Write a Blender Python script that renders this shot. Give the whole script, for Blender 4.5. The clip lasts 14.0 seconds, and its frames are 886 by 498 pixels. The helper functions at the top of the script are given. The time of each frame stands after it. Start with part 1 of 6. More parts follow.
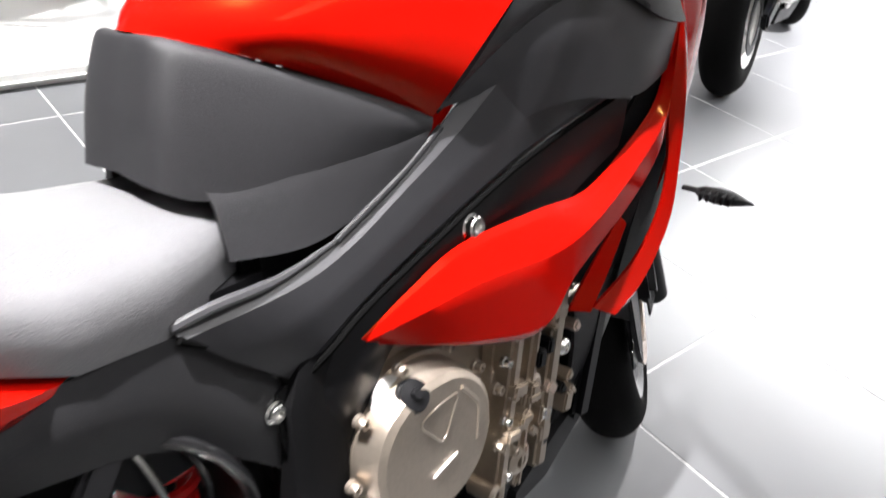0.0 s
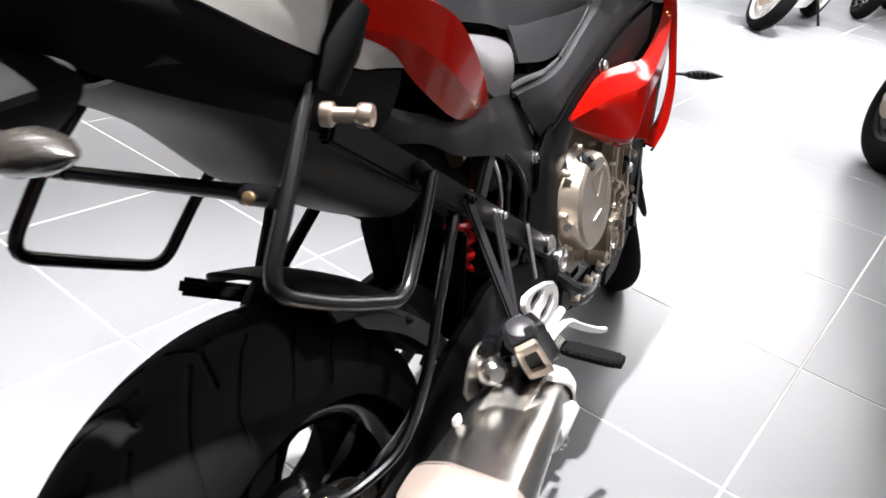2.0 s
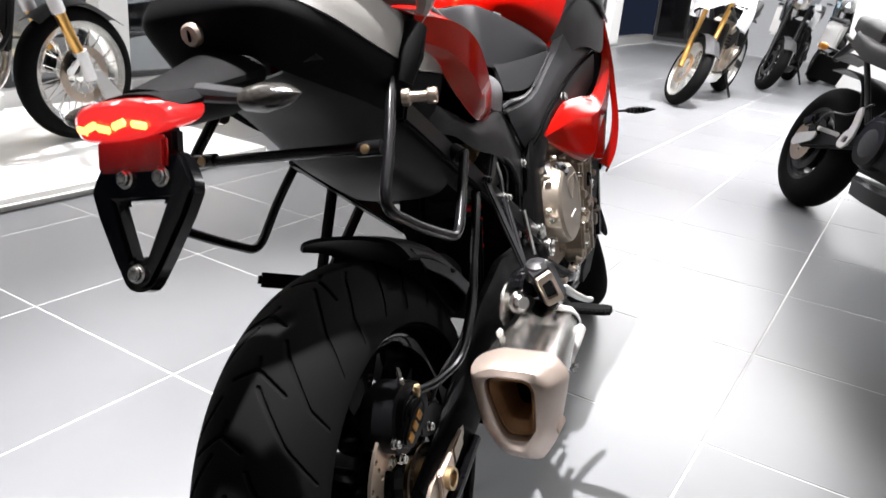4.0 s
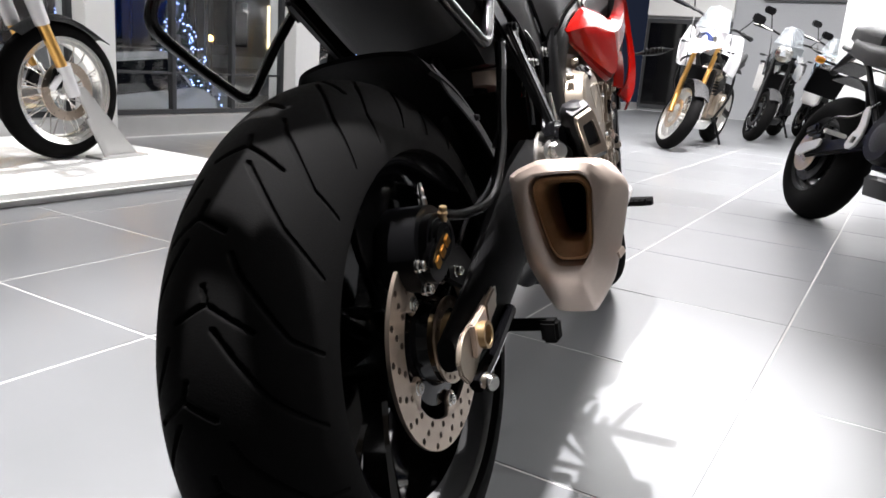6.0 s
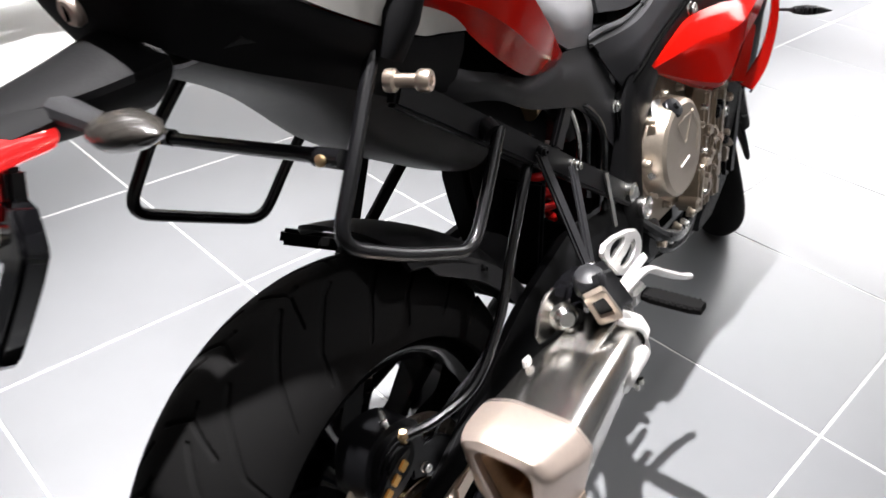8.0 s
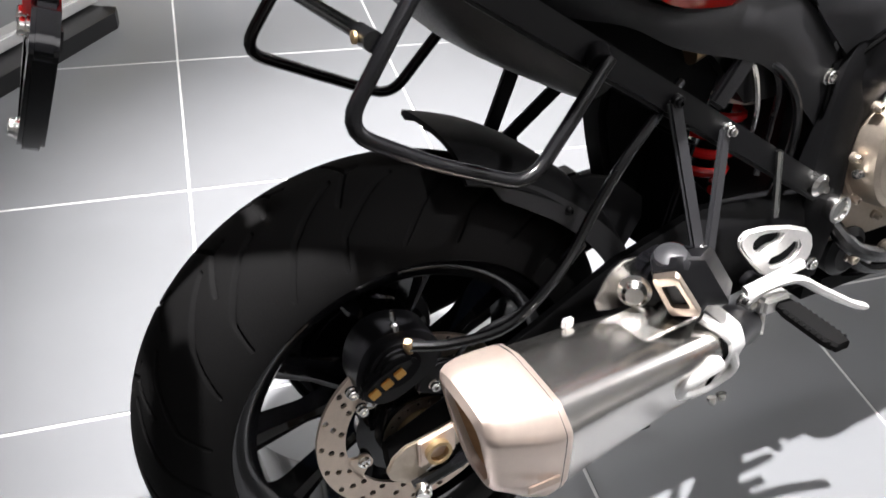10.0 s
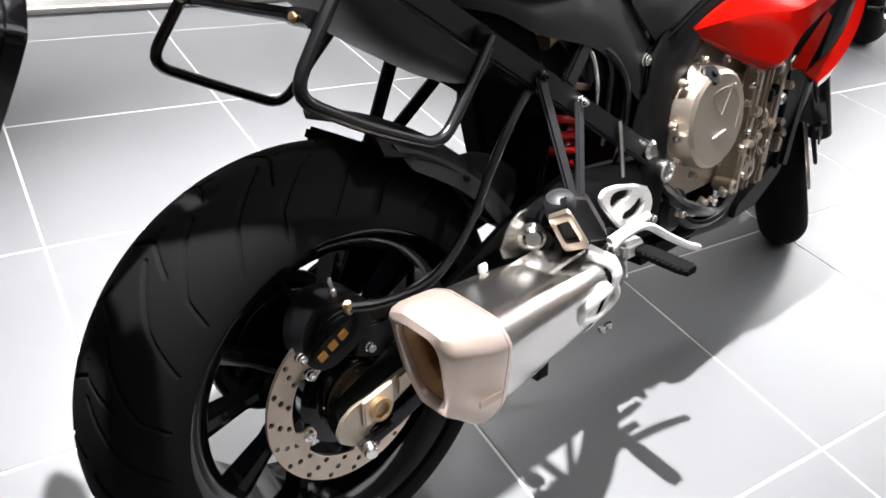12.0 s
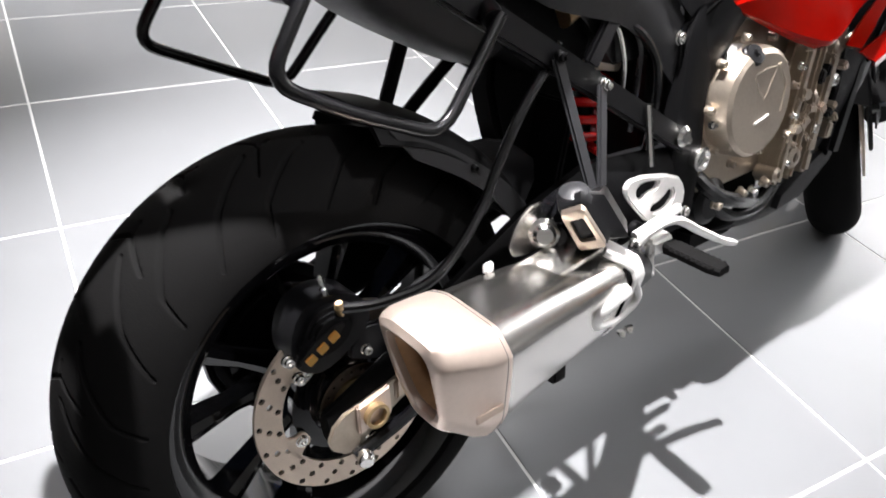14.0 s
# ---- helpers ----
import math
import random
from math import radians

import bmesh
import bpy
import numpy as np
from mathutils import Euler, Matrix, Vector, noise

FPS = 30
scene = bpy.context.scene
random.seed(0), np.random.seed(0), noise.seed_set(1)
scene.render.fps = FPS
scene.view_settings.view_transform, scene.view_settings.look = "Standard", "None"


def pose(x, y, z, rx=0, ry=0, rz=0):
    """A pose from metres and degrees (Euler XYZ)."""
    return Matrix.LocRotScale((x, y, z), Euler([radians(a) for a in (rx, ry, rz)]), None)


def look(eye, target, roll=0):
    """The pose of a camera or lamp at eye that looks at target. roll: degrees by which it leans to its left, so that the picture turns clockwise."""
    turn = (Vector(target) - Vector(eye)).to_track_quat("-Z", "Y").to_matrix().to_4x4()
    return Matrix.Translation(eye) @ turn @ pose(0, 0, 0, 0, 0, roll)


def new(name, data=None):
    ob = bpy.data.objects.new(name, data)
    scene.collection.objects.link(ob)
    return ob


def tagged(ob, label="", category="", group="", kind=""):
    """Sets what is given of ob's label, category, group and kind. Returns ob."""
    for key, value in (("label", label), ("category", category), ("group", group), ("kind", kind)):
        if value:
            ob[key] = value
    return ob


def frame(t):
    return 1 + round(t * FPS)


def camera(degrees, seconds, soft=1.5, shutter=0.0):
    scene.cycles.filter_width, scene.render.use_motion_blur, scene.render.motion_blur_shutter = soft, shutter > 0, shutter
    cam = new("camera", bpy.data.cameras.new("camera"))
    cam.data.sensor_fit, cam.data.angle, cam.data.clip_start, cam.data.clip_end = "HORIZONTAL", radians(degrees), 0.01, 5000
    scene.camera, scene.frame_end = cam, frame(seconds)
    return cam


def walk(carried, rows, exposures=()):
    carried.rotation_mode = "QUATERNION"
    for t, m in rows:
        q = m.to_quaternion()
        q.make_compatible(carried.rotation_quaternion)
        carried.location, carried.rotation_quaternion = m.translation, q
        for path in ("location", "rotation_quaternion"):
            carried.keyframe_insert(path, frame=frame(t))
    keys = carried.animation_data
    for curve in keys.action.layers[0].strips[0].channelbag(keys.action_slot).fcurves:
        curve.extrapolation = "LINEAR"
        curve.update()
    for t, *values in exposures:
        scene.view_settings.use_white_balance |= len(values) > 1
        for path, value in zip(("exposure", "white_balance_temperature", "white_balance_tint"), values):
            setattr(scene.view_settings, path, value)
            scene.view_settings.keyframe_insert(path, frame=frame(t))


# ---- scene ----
# ---------------------------------------------------------------- camera
cam = camera(60.0, 14.0, soft=1.6, shutter=0.4)
ROWS = [
    (0.0, 0.3260, 0.2718, 1.2025, 35.41, -34.25, 9.90),
    (0.5, 0.3579, 0.1116, 1.2145, 33.39, -36.55, 9.44),
    (1.0, 0.3960, -0.0939, 1.1507, 35.30, -33.71, 8.73),
    (1.5, 0.3629, -0.2825, 1.1085, 31.25, -31.55, 8.50),
    (2.0, 0.3102, -0.4960, 1.1103, 24.02, -28.56, 9.48),
    (2.5, 0.3213, -0.6361, 1.1485, 24.18, -27.11, 7.96),
    (3.0, 0.3776, -0.8180, 1.1596, 23.59, -25.24, 7.35),
    (3.2, 0.3972, -0.8967, 1.1657, 22.92, -25.08, 6.76),
    (5.3, 0.3021, -0.8362, 0.6953, 20.30, -12.09, 4.77),
    (5.5, 0.3034, -0.8370, 0.6700, 20.52, -12.88, 5.34),
    (6.0, 0.3196, -0.8136, 0.6597, 20.69, -13.89, 4.31),
    (6.5, 0.3115, -0.7397, 0.6540, 21.09, -13.41, 4.17),
    (7.0, 0.3307, -0.7063, 0.8045, 24.57, -21.82, 1.85),
    (7.5, 0.3891, -0.6490, 1.0487, 29.90, -29.95, 1.62),
    (8.0, 0.3758, -0.5045, 1.1515, 33.70, -33.77, 3.92),
    (8.5, 0.3878, -0.3388, 1.1550, 46.17, -35.59, 3.77),
    (10.8, 0.5354, -0.2704, 1.1060, 61.13, -43.10, 6.14),
    (11.0, 0.5337, -0.2703, 1.0836, 58.89, -42.15, 8.55),
    (11.5, 0.5304, -0.3641, 1.0697, 48.66, -38.49, 8.88),
    (12.0, 0.5764, -0.4654, 1.0959, 43.31, -35.10, 9.18),
    (12.5, 0.6258, -0.4911, 1.1250, 47.66, -33.94, 9.09),
    (13.0, 0.6313, -0.4356, 1.1248, 48.87, -32.83, 8.22),
    (13.5, 0.5832, -0.3974, 1.0994, 49.55, -34.64, 7.79),
    (14.0, 0.5519, -0.3733, 1.0784, 47.14, -37.48, 7.89),
]
walk(cam, [(t, pose(x, y, z, 90 + pitch, 0, yaw) @ pose(0, 0, 0, 0, 0, roll)) for t, x, y, z, yaw, pitch, roll in ROWS],
     exposures=[(0.0, 0.5), (1.0, 0.5), (1.7, 0.4), (2.5, 0.32), (3.2, 0.26), (5.3, 0.0), (6.6, 0.0), (7.5, 0.19), (8.7, 0.19), (11.0, 0.48), (14.0, 0.48)])

# ---------------------------------------------------------------- light
world = bpy.data.worlds.new("night_showroom")
world.use_nodes = True
scene.world = world
world.node_tree.nodes["Background"].inputs[0].default_value = (0.012, 0.016, 0.03, 1)
world.node_tree.nodes["Background"].inputs[1].default_value = 1.0
TURN_TILES = -9.5


def spot(x, y, z, tx, ty, watts, cone=70, radius=0.05, colour=(1.0, 0.97, 0.985), blend=0.6):
    data = bpy.data.lights.new("unseen_spot_light", "SPOT")
    data.energy, data.spot_size, data.spot_blend, data.shadow_soft_size, data.color = watts, radians(cone), blend, radius, colour
    ob = new("unseen_spot_light", data)
    ob.matrix_world = look((x, y, z), (tx, ty, 0.0))
    return ob


def soft_light(x, y, z, sx, sy, watts, colour=(1.0, 0.98, 1.0)):
    # An unseen area light, added as soft fill.
    data = bpy.data.lights.new("soft_fill_light", "AREA")
    data.shape, data.size, data.size_y, data.energy, data.color = "RECTANGLE", sx, sy, watts, colour
    ob = new("soft_fill_light", data)
    ob.matrix_world = pose(x, y, z, 0, 0, TURN_TILES)
    return ob


# First three spots placed from cast shadows; the rest are added for brightness.
spot(-0.40, 0.02, 3.3, -0.36, 0.46, 1750, 46, radius=0.03, blend=0.8)
spot(-0.75, 3.4, 3.3, 0.1, 2.6, 900, 40, blend=1.0)
spot(0.95, 1.5, 3.3, -1.0, -0.1, 220, 42, blend=1.0)
spot(-2.6, 1.2, 3.3, -2.8, 1.2, 700, 58)
spot(0.6, 5.6, 3.3, 0.3, 5.6, 1900, 74)
spot(2.6, 4.0, 3.3, 1.6, 4.2, 250, 80)
# Added fill lights; the ceiling has no known panels here.
soft_light(-2.9, 2.2, 3.35, 0.5, 3.5, 100)
soft_light(0.8, 1.5, 3.35, 2.0, 6.0, 12)
soft_light(2.3, 0.4, 3.35, 0.8, 3.0, 22)
soft_light(0.5, 8.8, 3.35, 5.0, 5.0, 680)
# Added spot that lifts the fronts of the far motorcycles; no known lamp.
spot(0.4, 4.6, 3.3, -0.1, 7.4, 1100, 50, blend=1.0)


# ---------------------------------------------------------------- materials
def material(name, base, rough=0.5, metal=0.0, spread=0.15, scale=40.0, bump=0.0, bump_scale=400.0, coat=0.0, spec=0.5, wear=0.0, emit=None, alpha=None, stretch=(1, 1, 1), transmission=0.0, per_piece=0.0):
    """A surface with a coarse stain, a fine grain, a little relief and uneven gloss."""
    m = bpy.data.materials.new(name)
    m.use_nodes = True
    t = m.node_tree
    n, l = t.nodes, t.links
    b = n["Principled BSDF"]
    b.inputs["Metallic"].default_value = metal
    b.inputs["Specular IOR Level"].default_value = spec
    b.inputs["Coat Weight"].default_value = coat
    b.inputs["Coat Roughness"].default_value = 0.04
    b.inputs["Transmission Weight"].default_value = transmission
    co = n.new("ShaderNodeTexCoord")
    mp = n.new("ShaderNodeMapping")
    mp.inputs["Scale"].default_value = stretch
    l.new(co.outputs["Object"], mp.inputs["Vector"])
    big, fine = n.new("ShaderNodeTexNoise"), n.new("ShaderNodeTexNoise")
    big.inputs["Scale"].default_value, big.inputs["Detail"].default_value = scale * 0.18, 4
    fine.inputs["Scale"].default_value, fine.inputs["Detail"].default_value = scale * 4, 3
    for tex in (big, fine):
        l.new(mp.outputs[0], tex.inputs["Vector"])
    add = n.new("ShaderNodeMath")
    add.operation = "MULTIPLY_ADD"
    add.inputs[1].default_value = 0.6
    l.new(big.outputs[0], add.inputs[0])
    sc = n.new("ShaderNodeMath")
    sc.operation = "MULTIPLY"
    sc.inputs[1].default_value = 0.4
    l.new(fine.outputs[0], sc.inputs[0])
    l.new(sc.outputs[0], add.inputs[2])
    value = add.outputs[0]
    if per_piece:
        info = n.new("ShaderNodeObjectInfo")
        pm = n.new("ShaderNodeMath")
        pm.operation = "MULTIPLY_ADD"
        pm.inputs[1].default_value, pm.inputs[2].default_value = per_piece, -per_piece / 2
        l.new(info.outputs["Random"], pm.inputs[0])
        pa = n.new("ShaderNodeMath")
        l.new(value, pa.inputs[0])
        l.new(pm.outputs[0], pa.inputs[1])
        value = pa.outputs[0]
    ramp = n.new("ShaderNodeValToRGB")
    ramp.color_ramp.elements[0].position, ramp.color_ramp.elements[1].position = 0.2, 0.8
    ramp.color_ramp.elements[0].color = (*[c * (1 - spread) for c in base], 1)
    ramp.color_ramp.elements[1].color = (*[min(1, c * (1 + spread)) for c in base], 1)
    l.new(value, ramp.inputs[0])
    l.new(ramp.outputs[0], b.inputs["Base Color"])
    rr = n.new("ShaderNodeMapRange")
    rr.inputs["From Min"].default_value, rr.inputs["From Max"].default_value = 0.2, 0.8
    rr.inputs["To Min"].default_value, rr.inputs["To Max"].default_value = max(0.02, rough * (0.88 - wear)), min(1, rough * (1.12 + wear))
    l.new(value, rr.inputs[0])
    l.new(rr.outputs[0], b.inputs["Roughness"])
    if bump:
        tex = n.new("ShaderNodeTexNoise")
        tex.inputs["Scale"].default_value, tex.inputs["Detail"].default_value = bump_scale, 2
        l.new(mp.outputs[0], tex.inputs["Vector"])
        bp = n.new("ShaderNodeBump")
        bp.inputs["Strength"].default_value, bp.inputs["Distance"].default_value = bump, 0.002
        l.new(tex.outputs[0], bp.inputs["Height"])
        l.new(bp.outputs[0], b.inputs["Normal"])
    if emit:
        b.inputs["Emission Color"].default_value = (*emit[:3], 1)
        b.inputs["Emission Strength"].default_value = emit[3]
    return m


PLASTIC = material("black_grained_plastic", (0.0135, 0.0135, 0.0145), 0.48, spec=0.22, bump=0.35, bump_scale=900, spread=0.25)
ARM = material("matt_black_casting", (0.0035, 0.0035, 0.0038), 0.6, spec=0.07, bump=0.1, bump_scale=500)
SATIN = material("satin_black_paint", (0.0035, 0.0035, 0.004), 0.34, spec=0.22, bump=0.05, bump_scale=500)
GLOSS = material("gloss_black_enamel", (0.003, 0.003, 0.0035), 0.1, coat=0.25, wear=0.2, spec=0.3)
FRAME = material("anthracite_frame_paint", (0.018, 0.018, 0.0197), 0.42, spec=0.32, bump=0.15, bump_scale=700, spread=0.2)
RUBBER = material("tyre_rubber", (0.0042, 0.0041, 0.0041), 0.85, spec=0.06, bump=0.15, bump_scale=600, spread=0.35, wear=0.15)
RACK = material("black_powder_coat", (0.003, 0.003, 0.0034), 0.22, spec=0.4, bump=0.12, bump_scale=900)
HOSE = material("hose_rubber", (0.006, 0.006, 0.0065), 0.26, bump=0.1, spec=0.5)
LEATHER = material("grey_seat_cover", (0.1, 0.1, 0.103), 0.34, spec=0.6, bump=0.5, bump_scale=700, spread=0.2)
SEATSIDE = material("black_seat_vinyl", (0.008, 0.008, 0.0085), 0.45, bump=0.4, bump_scale=700, spec=0.3)
RED = material("racing_red_paint", (0.29, 0.0024, 0.001), 0.14, coat=0.06, spec=0.2, spread=0.05, scale=15)
RED.node_tree.nodes["Principled BSDF"].inputs["Specular Tint"].default_value = (1.0, 0.36, 0.0, 1)
BLUE = material("blue_paint", (0.02, 0.1, 0.6), 0.16, coat=1.0, spread=0.05, scale=15)
WHITEPAINT = material("white_paint", (0.75, 0.75, 0.76), 0.25, coat=0.6, spread=0.04)
SILVER = material("silver_grey_panel_paint", (0.34, 0.33, 0.31), 0.36, metal=0.5, spread=0.06, coat=0.3)
STEEL = material("brushed_steel", (0.62, 0.6, 0.57), 0.24, metal=1.0, stretch=(1, 0.06, 1), scale=45, spread=0.03, wear=0.02)
CAP = material("satin_cast_end_cap", (0.7, 0.58, 0.5), 0.4, metal=0.85, bump=0.08, bump_scale=900, spread=0.08)
SCORCHED = material("heat_tinted_steel", (0.45, 0.25, 0.12), 0.38, metal=0.55, spread=0.3)
# Dull black for sooty outlets; elsewhere paints shade into gaps, slots and recesses.
SOOT_SHADE = material("soot_and_gap_shade", (0.003, 0.003, 0.003), 0.95, spec=0.0)
BRONZE = material("champagne_engine_casting", (0.48, 0.415, 0.34), 0.34, metal=0.88, bump=0.15, bump_scale=500, spread=0.18, wear=0.15)
ALLOY = material("bead_blasted_alloy", (0.75, 0.74, 0.72), 0.45, metal=0.7, bump=0.12, bump_scale=900)
CHROME = material("bright_zinc_bolt", (0.8, 0.79, 0.76), 0.18, metal=1.0, spread=0.1)
GOLD = material("gold_anodised", (0.62, 0.36, 0.11), 0.34, metal=1.0, spread=0.1)
DISC = material("drilled_disc_steel", (0.6, 0.5, 0.41), 0.32, metal=1.0, spread=0.15, scale=120)
SPRING = material("red_spring_enamel", (0.7, 0.015, 0.015), 0.25, coat=0.5)
LENS = material("red_lens", (0.6, 0.01, 0.01), 0.12, coat=1.0, emit=(1.0, 0.03, 0.03, 0.75))
LIT = material("lit_tail_leds", (0.9, 0.5, 0.2), 0.3, emit=(1.0, 0.42, 0.1, 3.2))
REFLECTOR = material("red_reflector", (0.55, 0.01, 0.01), 0.15, coat=1.0, bump=0.3, bump_scale=500)
# Lighter and glossier than the cover: paints the highlight on its rolled edge.
EDGE_GLINT = material("rolled_edge_highlight", (0.03, 0.03, 0.032), 0.3, spec=0.6)
CLEAR = material("smoked_indicator_lens", (0.028, 0.025, 0.022), 0.25, coat=0.4, spread=0.5, scale=120, bump=0.5, bump_scale=220)
AMBER = material("amber_lens", (0.8, 0.3, 0.03), 0.2, coat=1.0)
GLOVE = material("warm_bronze_hub", (0.5, 0.36, 0.2), 0.35, metal=0.9, spread=0.2)
TILE = material("grey_stone_tile", (0.145, 0.15, 0.155), 0.3, spread=0.06, scale=2.5, wear=0.0, per_piece=0.12, spec=0.7)
GROUT = material("pale_grout", (0.52, 0.52, 0.51), 0.5, bump=0.2, bump_scale=300)
WHITE = material("white_lacquer_platform", (0.82, 0.82, 0.8), 0.35, spread=0.03)
WALL = material("white_wall_paint", (0.72, 0.72, 0.7), 0.8, spread=0.04, scale=8, bump=0.05)
GREYWALL = material("grey_wall_panel", (0.34, 0.35, 0.36), 0.6, spread=0.08, scale=8)
CEIL = material("pale_ceiling_paint", (0.62, 0.62, 0.62), 0.85, spread=0.04, scale=5)
MULLION = material("dark_window_frame", (0.045, 0.047, 0.05), 0.4, metal=0.3)
LEDGE = material("grey_window_ledge", (0.52, 0.52, 0.51), 0.32, metal=0.5, spread=0.08)
ASPHALT = material("street_asphalt", (0.05, 0.05, 0.05), 0.7, bump=0.4, spread=0.3, scale=10)
CONCRETE = material("concrete_facade", (0.3, 0.29, 0.28), 0.85, spread=0.2, scale=6)
SCREEN = material("pale_frosted_screen", (0.7, 0.75, 0.78), 0.2, transmission=0.8)
CARPAINT = material("pale_car_paint", (0.35, 0.36, 0.37), 0.25, coat=0.8, spread=0.04)
GLASS = material("window_glass", (0.9, 0.93, 0.93), 0.02, spread=0.0, transmission=1.0)


# ---------------------------------------------------------------- mesh helpers
def V(*c):
    return Vector(c)


def finish(bm, angle=32):
    bmesh.ops.remove_doubles(bm, verts=bm.verts, dist=1e-5)
    bmesh.ops.recalc_face_normals(bm, faces=bm.faces)
    for f in bm.faces:
        f.smooth = True
    lim = radians(angle)
    for e in bm.edges:
        if len(e.link_faces) == 2 and e.calc_face_angle(0.0) > lim:
            e.smooth = False
    return bm


def part(name, bm, mat, parent=None, label="", sharp=32):
    finish(bm, sharp)
    me = bpy.data.meshes.new(name)
    bm.to_mesh(me)
    bm.free()
    me.materials.append(mat)
    ob = new(name, me)
    if parent is not None:
        ob.parent = parent
    if label:
        tagged(ob, label)
    return ob


def merge(*bms):
    out = bmesh.new()
    for b in bms:
        me = bpy.data.meshes.new("tmp")
        b.to_mesh(me)
        b.free()
        out.from_mesh(me)
        bpy.data.meshes.remove(me)
    return out


def mirror(bm):
    for v in bm.verts:
        v.co.x = -v.co.x
    bmesh.ops.reverse_faces(bm, faces=bm.faces)
    return bm


def moved(bm, m):
    bmesh.ops.transform(bm, matrix=m, verts=bm.verts)
    return bm


def spline(pts, n):
    """n points evenly in parameter on a smooth curve through pts."""
    p = [Vector(q) for q in pts]
    if len(p) == 2:
        return [p[0].lerp(p[1], i / (n - 1)) for i in range(n)]
    out = []
    for i in range(n):
        s = i / (n - 1) * (len(p) - 1)
        k = min(int(s), len(p) - 2)
        u = s - k
        a, b, c, d = p[max(k - 1, 0)], p[k], p[k + 1], p[min(k + 2, len(p) - 1)]
        out.append(0.5 * (2 * b + (c - a) * u + (2 * a - 5 * b + 4 * c - d) * u * u + (3 * b - a - 3 * c + d) * u ** 3))
    return out


def skin(curves, n=20, m=8, thick=0.004, folded=False):
    """A panel through several edge curves, with real thickness to the inside (towards the middle of the vehicle)."""
    rows = [spline(c, n) for c in curves]
    if folded:
        per = max(2, m // (len(rows) - 1))
        m = per * (len(rows) - 1) + 1
        grid = [[rows[min(j // per, len(rows) - 2)][i].lerp(rows[min(j // per, len(rows) - 2) + 1][i], j / per - min(j // per, len(rows) - 2)) for j in range(m)] for i in range(n)]
    else:
        grid = [spline([r[i] for r in rows], m) for i in range(n)]
    bm = bmesh.new()
    top = [[bm.verts.new(p) for p in col] for col in grid]
    nor = []
    for i in range(n):
        r = []
        for j in range(m):
            a = grid[min(i + 1, n - 1)][j] - grid[max(i - 1, 0)][j]
            b = grid[i][min(j + 1, m - 1)] - grid[i][max(j - 1, 0)]
            k = a.cross(b)
            r.append(k.normalized() if k.length > 1e-12 else V(1, 0, 0))
        nor.append(r)
    flip = 1 if sum(k.x * (1 if grid[i][j].x >= 0 else -1) + 0.6 * k.z for i, r in enumerate(nor) for j, k in enumerate(r)) > 0 else -1
    low = [[bm.verts.new(grid[i][j] - nor[i][j] * thick * flip) for j in range(m)] for i in range(n)]
    for i in range(n - 1):
        for j in range(m - 1):
            bm.faces.new((top[i][j], top[i + 1][j], top[i + 1][j + 1], top[i][j + 1]))
            bm.faces.new((low[i][j], low[i][j + 1], low[i + 1][j + 1], low[i + 1][j]))
    edge = [(i, 0) for i in range(n)] + [(n - 1, j) for j in range(1, m)] + [(i, m - 1) for i in range(n - 2, -1, -1)] + [(0, j) for j in range(m - 2, 0, -1)]
    for (a, b), (c, d) in zip(edge, edge[1:] + edge[:1]):
        bm.faces.new((top[a][b], low[a][b], low[c][d], top[c][d]))
    return bm


def loft(rings, cap=True):
    bm = bmesh.new()
    vs = [[bm.verts.new(p) for p in r] for r in rings]
    for a, b in zip(vs, vs[1:]):
        for i in range(len(a)):
            j = (i + 1) % len(a)
            bm.faces.new((a[i], a[j], b[j], b[i]))
    if cap:
        bm.faces.new(vs[0])
        bm.faces.new(vs[-1])
    return bm


def axes_for(d):
    d = Vector(d).normalized()
    a = d.cross(V(0, 0, 1))
    if a.length < 0.1:
        a = d.cross(V(0, 1, 0))
    a.normalize()
    return d, a, a.cross(d).normalized()


def rounded(pts, r, steps=5):
    """A polyline with its corners rounded."""
    p = [Vector(q) for q in pts]
    out = [p[0]]
    for a, b, c in zip(p, p[1:], p[2:]):
        k = min(r, (a - b).length * 0.48, (c - b).length * 0.48)
        s, e = b + (a - b).normalized() * k, b + (c - b).normalized() * k
        for i in range(steps + 1):
            u = i / steps
            out.append(s * (1 - u) ** 2 + b * 2 * u * (1 - u) + e * u * u)
    return out + [p[-1]]


def tube(pts, r, segs=12, fillet=0.0, flat=1.0):
    p = rounded(pts, fillet) if fillet else [Vector(q) for q in pts]
    d, a, b = axes_for(p[1] - p[0])
    rings = []
    for i, q in enumerate(p):
        t = (p[min(i + 1, len(p) - 1)] - p[max(i - 1, 0)]).normalized()
        a = (a - t * a.dot(t)).normalized()
        b = t.cross(a)
        rr = r[i] if isinstance(r, (list, tuple)) else r
        rings.append([q + a * math.cos(k) * rr + b * math.sin(k) * rr * flat for k in [2 * math.pi * s / segs for s in range(segs)]])
    return loft(rings)


